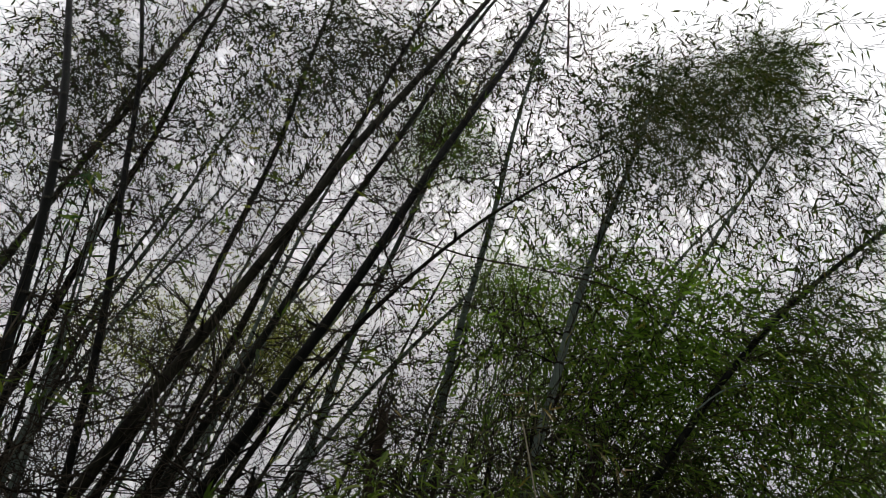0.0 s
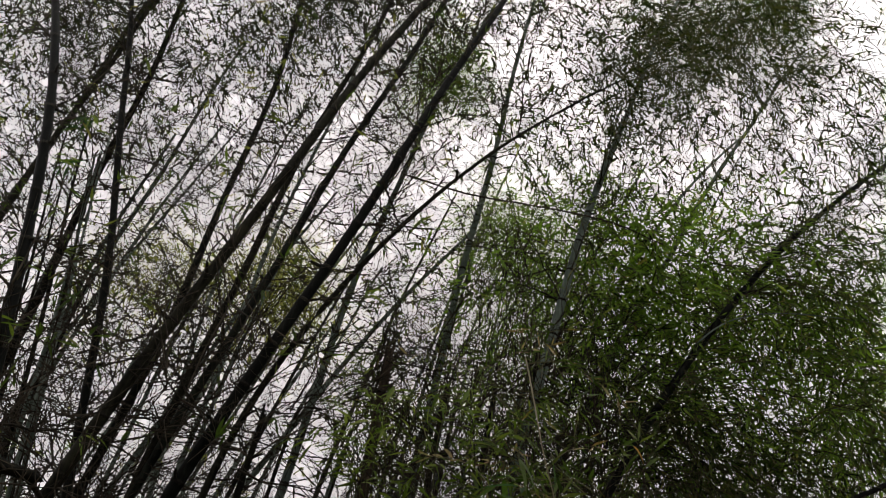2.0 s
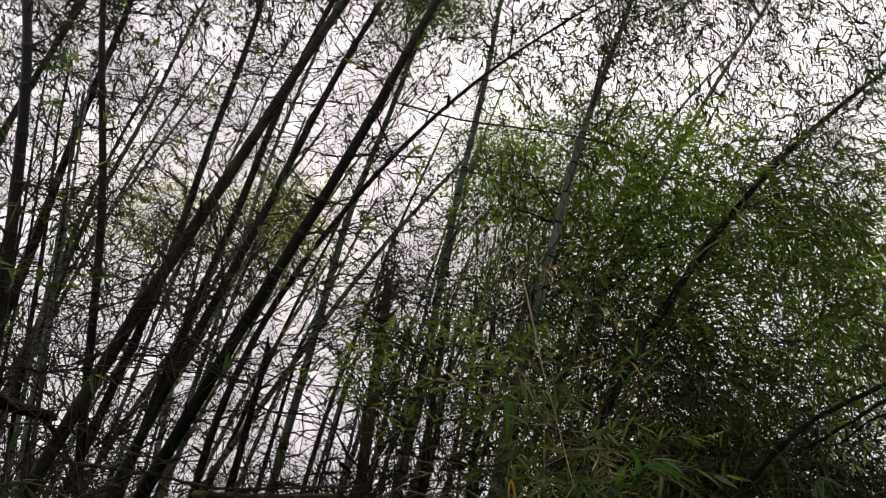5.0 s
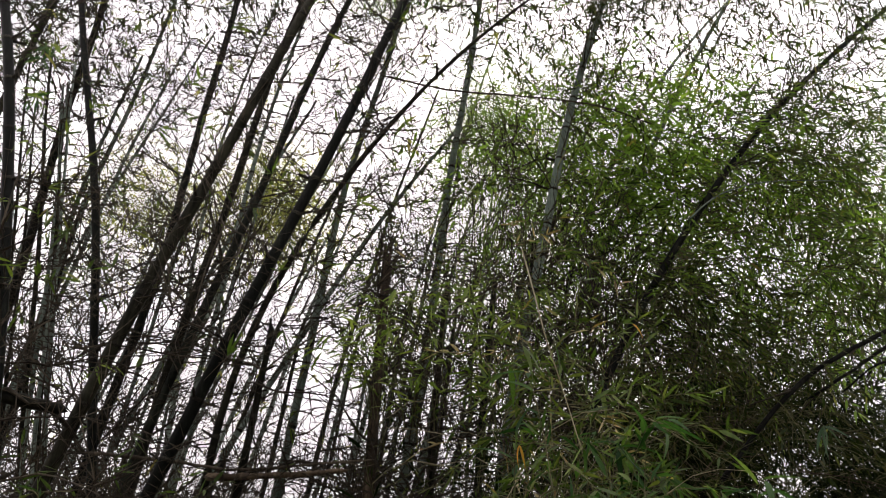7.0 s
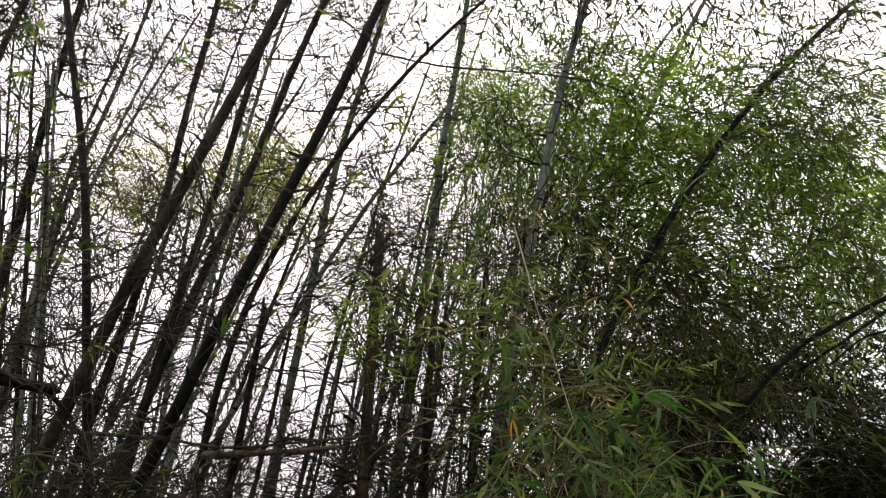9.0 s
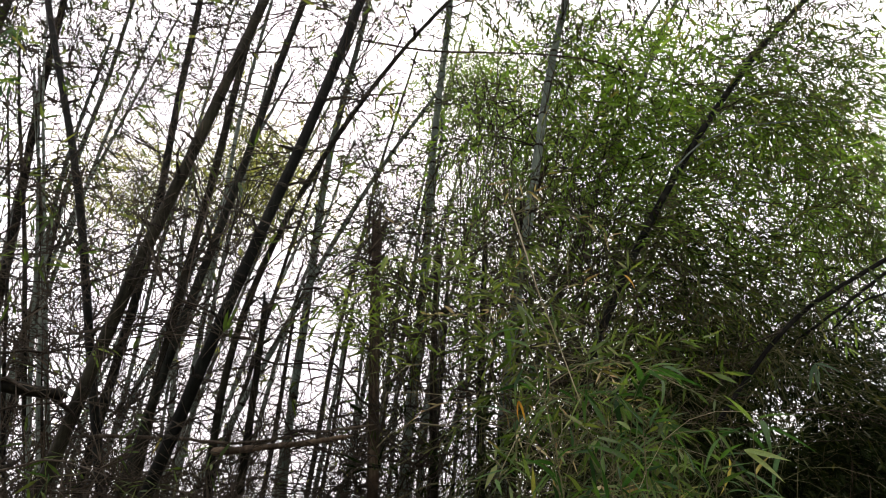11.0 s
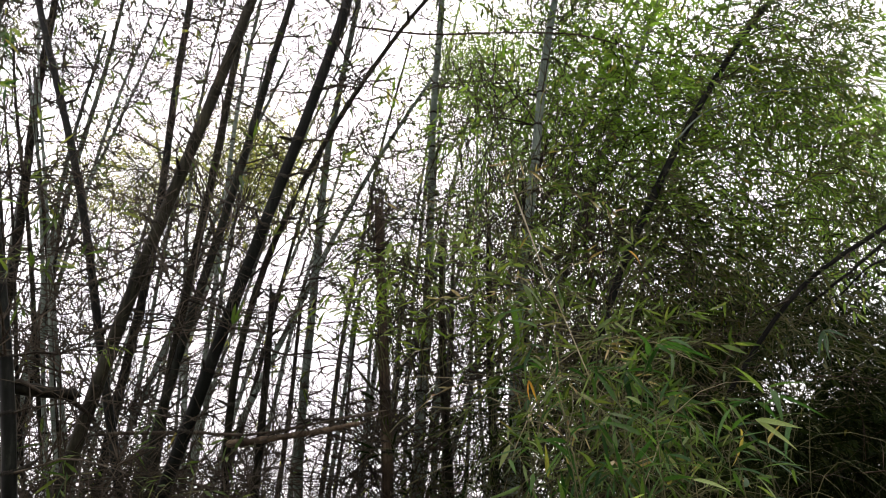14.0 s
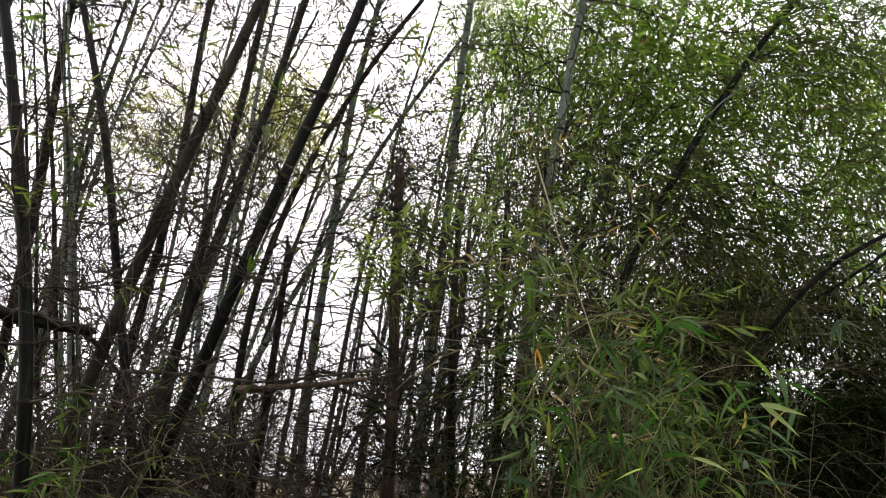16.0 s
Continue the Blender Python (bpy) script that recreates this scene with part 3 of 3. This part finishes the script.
foliage((-2.3, 4.6, 1.1), (1.1, 0.5, 0.5), 30, 10, "shaded low weeds between the canes", 226, mat=LEAF_DEEP_SHADE, leaf=0.12, droop=0.1, hang=0.1, name="undergrowth")
foliage((0.2, 5.6, 2.3), (0.9, 0.5, 0.9), 14, 10, "dull green leaves low between the canes", 228, mat=LEAF, leaf=0.1, stems=TWIG)
foliage((-0.25, 5.2, 3.8), (0.22, 0.3, 0.9), 16, 16, "dull green leaves crowding a cut stump", 231, leaf=0.1, stems=TWIG, spread=0.22, drift=(0, 0, 0))
# dead twigs
tangle((-1.8, 4.8, 2.4), (1.6, 1.0, 1.2), 112, "crossing thorny dead bamboo twigs", 301)
tangle((-2.2, 5.2, 5.2), (2.0, 1.0, 1.7), 75, "thorny dead bamboo twigs between the canes", 302, leafy=0.07, thick=0.005)
tangle((-1.6, 5.4, 6.0), (2.4, 1.0, 1.0), 105, "fine pale twigs crossing between the canes", 314, leafy=0.03, thick=0.0044, reach=0.9)
tangle((-2.0, 5.2, 7.8), (2.6, 1.0, 1.4), 115, "thin twigs high between the canes", 303, leafy=0.1, thick=0.005)
tangle((0.5, 4.8, 2.8), (0.8, 0.8, 1.3), 100, "brown dead twigs tangled round the canes", 304)
tangle((2.4, 5.2, 2.8), (1.4, 0.8, 1.3), 44, "grey dead twigs crossing the thicket", 305, mat=LOG, thick=0.0042)
tangle((-3.8, 5.2, 4.2), (0.9, 0.8, 2.4), 30, "thorny twigs at the edge of the clump", 308, leafy=0.08)
tangle((1.0, 5.4, 3.9), (0.6, 0.5, 1.1), 95, "brown dead twigs between leaves", 309, thick=0.0058)
tangle((-0.6, 5.4, 1.8), (0.8, 1.0, 0.8), 85, "brown dead twigs crossing low between canes", 310)
tangle((-1.8, 4.2, 1.5), (0.9, 0.5, 0.45), 120, "low thorny twigs in front of the canes", 311)
tangle((-2.1, 5.0, 1.4), (1.2, 1.2, 0.5), 115, "low dead twigs heaped among the canes", 306)
tangle((0.0, 5.0, 2.4), (0.6, 0.5, 0.9), 30, "brown dead twigs heaped round upright canes", 312)
tangle((-2.65, 5.0, 2.3), (0.4, 0.6, 0.8), 36, "thorny dead twigs round a bunch of thin stems", 313)
tangle((-1.5, 6.5, 3.2), (2.4, 1.2, 2.0), 45, "fine twigs deep among the canes", 307, leafy=0.05, thick=0.006)

# ---- single boughs and fallen canes ----


def bough(points, r0, r1, mat, label, name="dead_branch", seed=0, twigs=6):
    """A bent branch through a few points, with knots and some broken side twigs."""
    rng = np.random.default_rng(seed)
    p = np.array(points, float)
    k = 22
    u = np.linspace(0, len(p) - 1, k)
    line = np.stack([np.interp(u, np.arange(len(p)), p[:, a]) for a in range(3)], -1)
    for _ in range(3):
        line[1:-1] = (line[:-2] + 2 * line[1:-1] + line[2:]) / 4
    line[1:-1] += rng.normal(0, r0 * 0.12, (k - 2, 3))
    rad = np.linspace(r0, r1, k) * (1 + 0.12 * (np.arange(k) % 4 == 0))
    rad[[0, -1]] *= 0.08
    top = new(name, tri_mesh(name, *tubes(line[None], rad[None], 9), mat, True))
    tagged(top, label, "branch")
    for _ in range(twigs):
        j = int(rng.integers(3, k - 2))
        d = unit(line[j + 1] - line[j] + rng.normal(0, 0.8, 3) * np.linalg.norm(line[j + 1] - line[j]))
        ln = rng.uniform(0.08, 0.4)
        tw = np.stack([line[j], line[j] + d * ln * 0.5 + rng.normal(0, 0.01, 3), line[j] + d * ln + rng.normal(0, 0.03, 3)])
        part("twig", tri_mesh("twig", *tubes(tw[None], np.array([[r1 * 0.6, r1 * 0.45, r1 * 0.2]]), 4), TWIG), top)
    return top


bough([(-1.16, 4.08, 2.065), (-1.0, 4.1, 2.07), (-0.68, 4.1, 2.09), (-0.36, 4.12, 2.125)], 0.023, 0.012, LOG, "fallen dry brown cane lodged level between the canes", seed=1)
bough([(-1.9, 4.2, 2.2), (-1.4, 4.15, 2.16), (-1.0, 4.1, 2.1), (-0.2, 4.2, 2.2)], 0.012, 0.006, TWIG, "thin dead branch lying across the canes", seed=2)
bough([(-2.75, 3.7, 2.6), (-2.39, 3.8, 2.46), (-1.87, 3.85, 2.36)], 0.045, 0.03, CANE_BROWN, "thick dark broken bough", seed=3)
bough([(-0.42, 4.6, 5.32), (0.23, 4.6, 5.17), (0.8, 4.6, 5.16), (1.43, 4.6, 5.10), (1.9, 4.6, 4.9)], 0.009, 0.005, TWIG, "long thin branch arching between canes", seed=4, twigs=10)
bough([(0.80, 3.5, 8.2), (0.81, 3.5, 7.38), (0.80, 3.5, 6.42)], 0.008, 0.01, TWIG, "dead twig hanging straight down", seed=5, twigs=2)
bough([(2.11, 4.80, 4.17), (2.31, 4.80, 4.36), (2.49, 4.80, 4.46), (2.82, 4.80, 4.56), (3.34, 4.80, 4.58), (3.94, 4.80, 4.55), (4.31, 4.80, 4.51)], 0.0065, 0.0035, CANE_PALE, "pale branch drooping from an arching cane", seed=6, twigs=12)
bough([(-2.74, 4.00, 3.59), (-2.56, 4.00, 3.67), (-2.20, 4.00, 3.79), (-1.75, 4.00, 3.82)], 0.008, 0.003, TWIG, "thin bare branch crossing the dark canes", seed=11, twigs=8)
bough([(-2.04, 4.10, 2.78), (-1.82, 4.10, 2.82), (-1.41, 4.10, 2.75), (-1.04, 4.10, 2.74), (-0.85, 4.10, 2.81)], 0.007, 0.003, TWIG, "thin bare branch crossing the dark canes", seed=12, twigs=10)
bough([(-1.60, 4.30, 3.06), (-1.16, 4.30, 2.88), (-0.66, 4.30, 2.78), (-0.23, 4.30, 2.80)], 0.006, 0.003, TWIG, "thin bare branch crossing the canes", seed=13, twigs=10)
bough([(4.00, 4.80, 3.52), (3.63, 4.80, 3.36), (3.24, 4.80, 3.17), (2.90, 4.80, 3.00), (2.60, 4.80, 2.76), (2.29, 4.80, 2.44), (2.01, 4.80, 2.13)], 0.018, 0.016, SHADED_WOOD, "shade-dark bough reaching out of the thicket", seed=7)
bough([(4.05, 4.90, 3.46), (3.68, 4.90, 3.30), (3.38, 4.90, 3.11), (3.07, 4.90, 2.92), (2.82, 4.90, 2.78)], 0.015, 0.01, SHADED_WOOD, "shade-dark slender bough reaching out of the thicket", seed=8)
bough([(3.82, 4.70, 3.16), (3.49, 4.70, 3.06), (3.24, 4.70, 2.99), (2.96, 4.70, 2.78)], 0.011, 0.006, SHADED_WOOD, "shade-dark slender bough reaching out of the thicket", seed=10)
bough([(0.42, 2.62, 2.85), (0.46, 2.6, 2.65), (0.5, 2.6, 2.45), (0.54, 2.6, 2.31), (0.62, 2.6, 2.0)], 0.0032, 0.002, STRAW, "bleached dry stalk hanging down", "dry_stalk", 9, 2)

# ---- leafy shoots near the path ----


def leaf_mesh(name, curl, fold, mat, width=0.13, k=8):
    """A lance-shaped blade 1 long along x, folded on its midrib, curling down to a fine tip."""
    v, t = [], []
    for i in range(k + 1):
        s = i / k
        w = width * 0.5 * (math.sin(math.pi * min(1, s * 1.02) ** 0.62) ** 0.9 if 0 < s < 1 else 0.02)
        z = -curl * s * s
        v += [(s, -w, z + fold * w), (s, 0, z), (s, w, z + fold * w)]
    for i in range(k):
        a = 3 * i
        for o in (0, 1):
            t += [(a + o, a + o + 3, a + o + 4), (a + o, a + o + 4, a + o + 1)]
    return tri_mesh(name, v, t, mat, True)


def blade_set(mat):
    return [leaf_mesh("leaf", c, f, mat, w) for c, f, w in ((0.1, 0.3, 0.13), (0.3, 0.4, 0.12), (0.5, 0.2, 0.15), (0.2, 0.6, 0.11))]


def single_leaf_material(name, stops):
    """The same blade for leaves that are objects of their own: the colour varies with the object."""
    mat = leaf_material(name, stops, 0.45, 0.5, 0.12)
    n, l = mat.node_tree.nodes, mat.node_tree.links
    info = n.new("ShaderNodeObjectInfo")
    tint = [x for x in n if x.bl_idname == "ShaderNodeValToRGB"][0]
    l.new(info.outputs["Random"], tint.inputs["Fac"])
    return mat


# shoot green is lowered: shade of the crown above is in the colour
SHOOT = blade_set(single_leaf_material("shoot_leaf", [(0.0, (0.013, 0.039, 0.013)), (0.4, (0.025, 0.07, 0.02)), (0.8, (0.056, 0.112, 0.029)), (0.97, (0.12, 0.17, 0.055)), (1.0, (0.32, 0.24, 0.07))]))
BRIGHT = blade_set(single_leaf_material("sprout_leaf", [(0.0, (0.06, 0.1, 0.018)), (0.5, (0.11, 0.17, 0.03)), (1.0, (0.19, 0.23, 0.06))]))
PALE_LEAF = blade_set(single_leaf_material("pale_leaf", [(0.0, (0.2, 0.27, 0.1)), (1.0, (0.3, 0.36, 0.17))]))
HANG_LEAF = blade_set(single_leaf_material("grey_green_leaf", [(0.0, (0.09, 0.13, 0.075)), (1.0, (0.14, 0.18, 0.11))]))
BLUE_LEAF = blade_set(single_leaf_material("deep_leaf", [(0.0, (0.03, 0.07, 0.04)), (1.0, (0.06, 0.11, 0.06))]))


def put_leaf(parent, base, way, size, rng, kinds, roll=None):
    x = Vector(way).normalized()
    side = Vector((0, 0, 1)).cross(x)
    side = side.normalized() if side.length > 1e-3 else Vector((0, 1, 0))
    m = Matrix((x, side, x.cross(side))).transposed().to_4x4()
    ob = new("leaf", kinds[int(rng.integers(0, len(kinds)))])
    ob.parent = parent
    ob.matrix_parent_inverse = parent.matrix_world.inverted()
    ob.matrix_basis = Matrix.Translation(Vector(base)) @ m @ pose(0, 0, 0, rng.normal(0, 35) if roll is None else roll) @ Matrix.Diagonal((size, size, size, 1))
    return ob


def shoot(start, mid, end, leaves, size, seed, kinds=SHOOT, stem=TWIG_GREEN, label="green leafy bamboo shoot bending over", r=0.0028):
    """A thin bending stem, with single leaves set along it on both sides."""
    rng = np.random.default_rng(seed)
    a, b, c = (np.array(p, float) for p in (start, mid, end))
    s = np.linspace(0, 1, 9)[:, None]
    line = a * (1 - s) ** 2 + 2 * b * s * (1 - s) + c * s * s
    top = new("leafy_shoot", tri_mesh("leafy_shoot", *tubes(line[None], np.linspace(r, r * 0.4, 9)[None], 5), stem, True))
    tagged(top, label, "shoot", "leafy shoots near the path")
    for i in range(leaves):
        u = 0.25 + 0.75 * (i + rng.uniform(0, 0.8)) / leaves
        u = min(u, 1)
        p = a * (1 - u) ** 2 + 2 * b * u * (1 - u) + c * u * u
        d = unit(2 * (1 - u) * (b - a) + 2 * u * (c - b))
        side = unit(np.cross(d, UP + rng.normal(0, 0.4, 3)))
        way = d * 0.75 + side * (0.8 if i % 2 else -0.8) * rng.uniform(0.3, 1.1) - UP * rng.uniform(0, 0.45) + rng.normal(0, 0.15, 3)
        put_leaf(top, p, way, size * rng.uniform(0.6, 1.25), rng, kinds)
    return top


def shoots():
    rng = np.random.default_rng(77)
    for i in range(40):
        x, y = rng.uniform(0.28, 1.1), rng.uniform(2.35, 3.3)
        h = rng.uniform(1.5, 2.35) - 0.35 * max(0, x - 0.6)
        lean = rng.normal(0.1, 0.22)
        shoot((x, y, 0.7), (x + lean * 0.2, y, h + 0.25), (x + lean * 1.3, y + rng.normal(0, 0.15), h - rng.uniform(0, 0.35)), int(rng.integers(9, 15)), 0.14, 500 + i)
    for i in range(40):
        x, y = rng.uniform(-0.35, 0.45), rng.uniform(3.1, 3.6)
        z = rng.uniform(2.4, 2.95)
        shoot((x + 0.1, y + 0.5, z - 0.25), (x + 0.05, y + 0.1, z + 0.15), (x + rng.normal(-0.05, 0.28), y - 0.1, z + rng.uniform(-0.05, 0.1)), 14, 0.1, 620 + i, kinds=BRIGHT, label="bright green bamboo leaves sprouting beside a stump")
    for i in range(7):
        x, y = rng.uniform(-2.1, -1.35), rng.uniform(2.9, 3.4)
        h = rng.uniform(1.45, 2.0)
        shoot((x, y, 0.7), (x + rng.normal(0, 0.1), y, h + 0.2), (x + rng.normal(0.05, 0.3), y, h - 0.1), int(rng.integers(7, 11)), 0.12, 580 + i, label="weedy green shoot at the edge of the clump")
    for i in range(5):
        z = 2.9 + i * 0.32
        shoot((-2.15, 3.3, z), (-2.05, 3.2, z + 0.12), (-1.93 - rng.uniform(0, 0.15), 3.0, z - 0.02), 6, 0.13, 600 + i, kinds=BRIGHT, label="fresh green leaves sprouting from a dark cane")

    for i, (x, y, z) in enumerate((
        (-1.46, 3.90, 4.24),
        (-1.61, 3.90, 4.57),
        (-2.52, 4.40, 4.67),
        (-2.27, 3.30, 4.34),
        (-2.21, 3.30, 3.99),
        (-2.24, 3.30, 4.24),
        (-1.88, 4.20, 4.41),
        (-0.45, 4.00, 3.73),
        (-1.80, 3.90, 2.61),
        (-0.15, 4.20, 4.53),
        (-1.47, 4.10, 5.27),
    )):
        for k in range(2):
            shoot((x, y, z), (x + 0.03, y - 0.02, z + 0.05), (x + rng.uniform(-0.02, 0.14), y - 0.06, z + rng.uniform(-0.1, 0.06)), 5, 0.12, 700 + 2 * i + k, kinds=SHOOT if y < 3.5 else BRIGHT, label="fresh green leaves sprouting from a dark cane", r=0.002)


shoots()


def lone_leaves(base, ways, size, kinds, label, seed, stem_from):
    rng = np.random.default_rng(seed)
    line = np.array([stem_from, (np.array(stem_from) + base) / 2 + UP * 0.04, base], float)
    top = new("leafy_shoot", tri_mesh("leafy_shoot", *tubes(line[None], np.array([[0.0022, 0.0018, 0.0014]]), 5), TWIG_GREEN, True))
    tagged(top, label, "shoot", "leafy shoots near the path")
    for way in ways:
        put_leaf(top, base, way, size * rng.uniform(0.9, 1.1), rng, kinds, rng.normal(60, 12))


lone_leaves((0.92, 2.0, 1.77), [(0.13, 0, -0.03), (0.11, 0.02, -0.08)], 0.14, PALE_LEAF, "two pale green leaves at the end of a stalk", 1, (0.6, 2.5, 1.2))
lone_leaves((0.71, 2.0, 1.625), [(0.12, 0, -0.025)], 0.13, PALE_LEAF, "pale green leaf held out level", 2, (0.5, 2.4, 1.1))
lone_leaves((0.6, 2.1, 1.60), [(-0.1, 0, -0.03)], 0.11, PALE_LEAF, "pale green leaf tilted down", 3, (0.7, 2.4, 1.0))
lone_leaves((1.78, 3.0, 2.21), [(0.1, 0, -0.03), (0.09, 0, -0.08), (0.03, 0, -0.12), (-0.02, 0, -0.13), (-0.06, 0, -0.1)], 0.14, BLUE_LEAF, "drooping fan of deep green leaves", 4, (2.08, 3.4, 2.21))
lone_leaves((0.41, 2.6, 2.41), [(0.09, 0, -0.09), (0.06, 0, -0.11)], 0.13, HANG_LEAF, "broad grey-green leaf folded and hanging", 5, (0.46, 2.9, 2.51))
lone_leaves((0.54, 2.6, 2.41), [(0.02, 0, -0.1)], 0.1, SHOOT, "short broad green leaf hanging", 8, (0.59, 2.9, 2.51))


ORANGE = blade_set(single_leaf_material("withered_leaf", [(0.0, (0.45, 0.2, 0.04)), (1.0, (0.5, 0.3, 0.06))]))
lone_leaves((0.4, 2.7, 2.05), [(0.03, 0, -0.1), (-0.03, 0, -0.1)], 0.09, ORANGE, "withered orange leaf among green ones", 6, (0.45, 2.9, 2.1))
lone_leaves((0.95, 2.9, 2.62), [(0.08, 0, -0.06)], 0.08, ORANGE, "withered orange leaf caught on a stalk", 7, (0.9, 3.1, 2.6))


def stump_twigs():
    """A burst of short shoots round the top of the cut stump."""
    rng = np.random.default_rng(91)
    tip = np.array((-0.25, 4.58, 3.62))
    top = tagged(new("twig_tuft"), "tuft of thin dead shoots on a cut stump", "twigs")
    top.location = tip
    bpy.context.view_layer.update()
    for _ in range(22):
        d = unit(rng.normal(0, 0.7, 3) + UP * 0.8 + np.array((0.3, 0, 0)))
        ln = rng.uniform(0.12, 0.38)
        q = tip + rng.normal(0, 0.03, 3)
        line = np.stack([q, q + d * ln * 0.5 + rng.normal(0, 0.015, 3), q + d * ln + rng.normal(0, 0.03, 3)])
        part("twig", tri_mesh("twig", *tubes(line[None], np.array([[0.005, 0.004, 0.002]]), 4), TWIG), top)


stump_twigs()


def dry_stalks():
    """Bleached grass stalks that lean across the leaves."""
    rng = np.random.default_rng(88)
    for i in range(54):
        x, y = rng.uniform(0.2, 2.0), rng.uniform(2.7, 4.2)
        z = rng.uniform(1.9, 2.75) - 0.3 * max(0, x - 0.7)
        dx, dz = rng.uniform(0.2, 0.7), rng.uniform(-0.9, -0.2)
        if rng.random() < 0.3:
            dx = -dx
        foot = (x - dx * 0.9, y + rng.uniform(-0.1, 0.3), -0.02)
        p = np.array([foot, (x - dx * 0.4, y, z + 0.2), (x + dx, y, z + dz * 0.6)])
        s = np.linspace(0, 1, 12)[:, None]
        line = p[0] * (1 - s) ** 2 + 2 * p[1] * s * (1 - s) + p[2] * s * s
        line[1:] += rng.normal(0, 0.003, (11, 3))
        tagged(new("dry_stalk", tri_mesh("dry_stalk", *tubes(line[None], np.linspace(0.0024, 0.0009, 12)[None], 4), ((STRAW, TWIG_GREEN, LOG, TWIG_GREEN) if x < 1.1 else (TWIG_GREEN, TWIG))[i % (4 if x < 1.1 else 2)], True)),
               "thin bleached grass stalk leaning across the leaves", "stalk", "dry stalks near the path")


dry_stalks()

# ---- unseen foliage, added behind the path to hold back skylight ----
foliage((0, -8.0, 2.4), (12, 1.2, 2.6), 60, 24, "unseen foliage added behind the path to block skylight", 401, mat=LEAF_DEEP_SHADE, leaf=0.7, reach=1.4, spread=0.2, wide=1.6, name="thicket", keep_stems=4)
foliage((0, -5.4, 6.9), (9, 2.2, 1.0), 72, 24, "unseen foliage added overhead behind the path to block skylight", 402, mat=LEAF_DEEP_SHADE, leaf=0.7, reach=1.4, spread=0.2, wide=1.6, keep_stems=4)
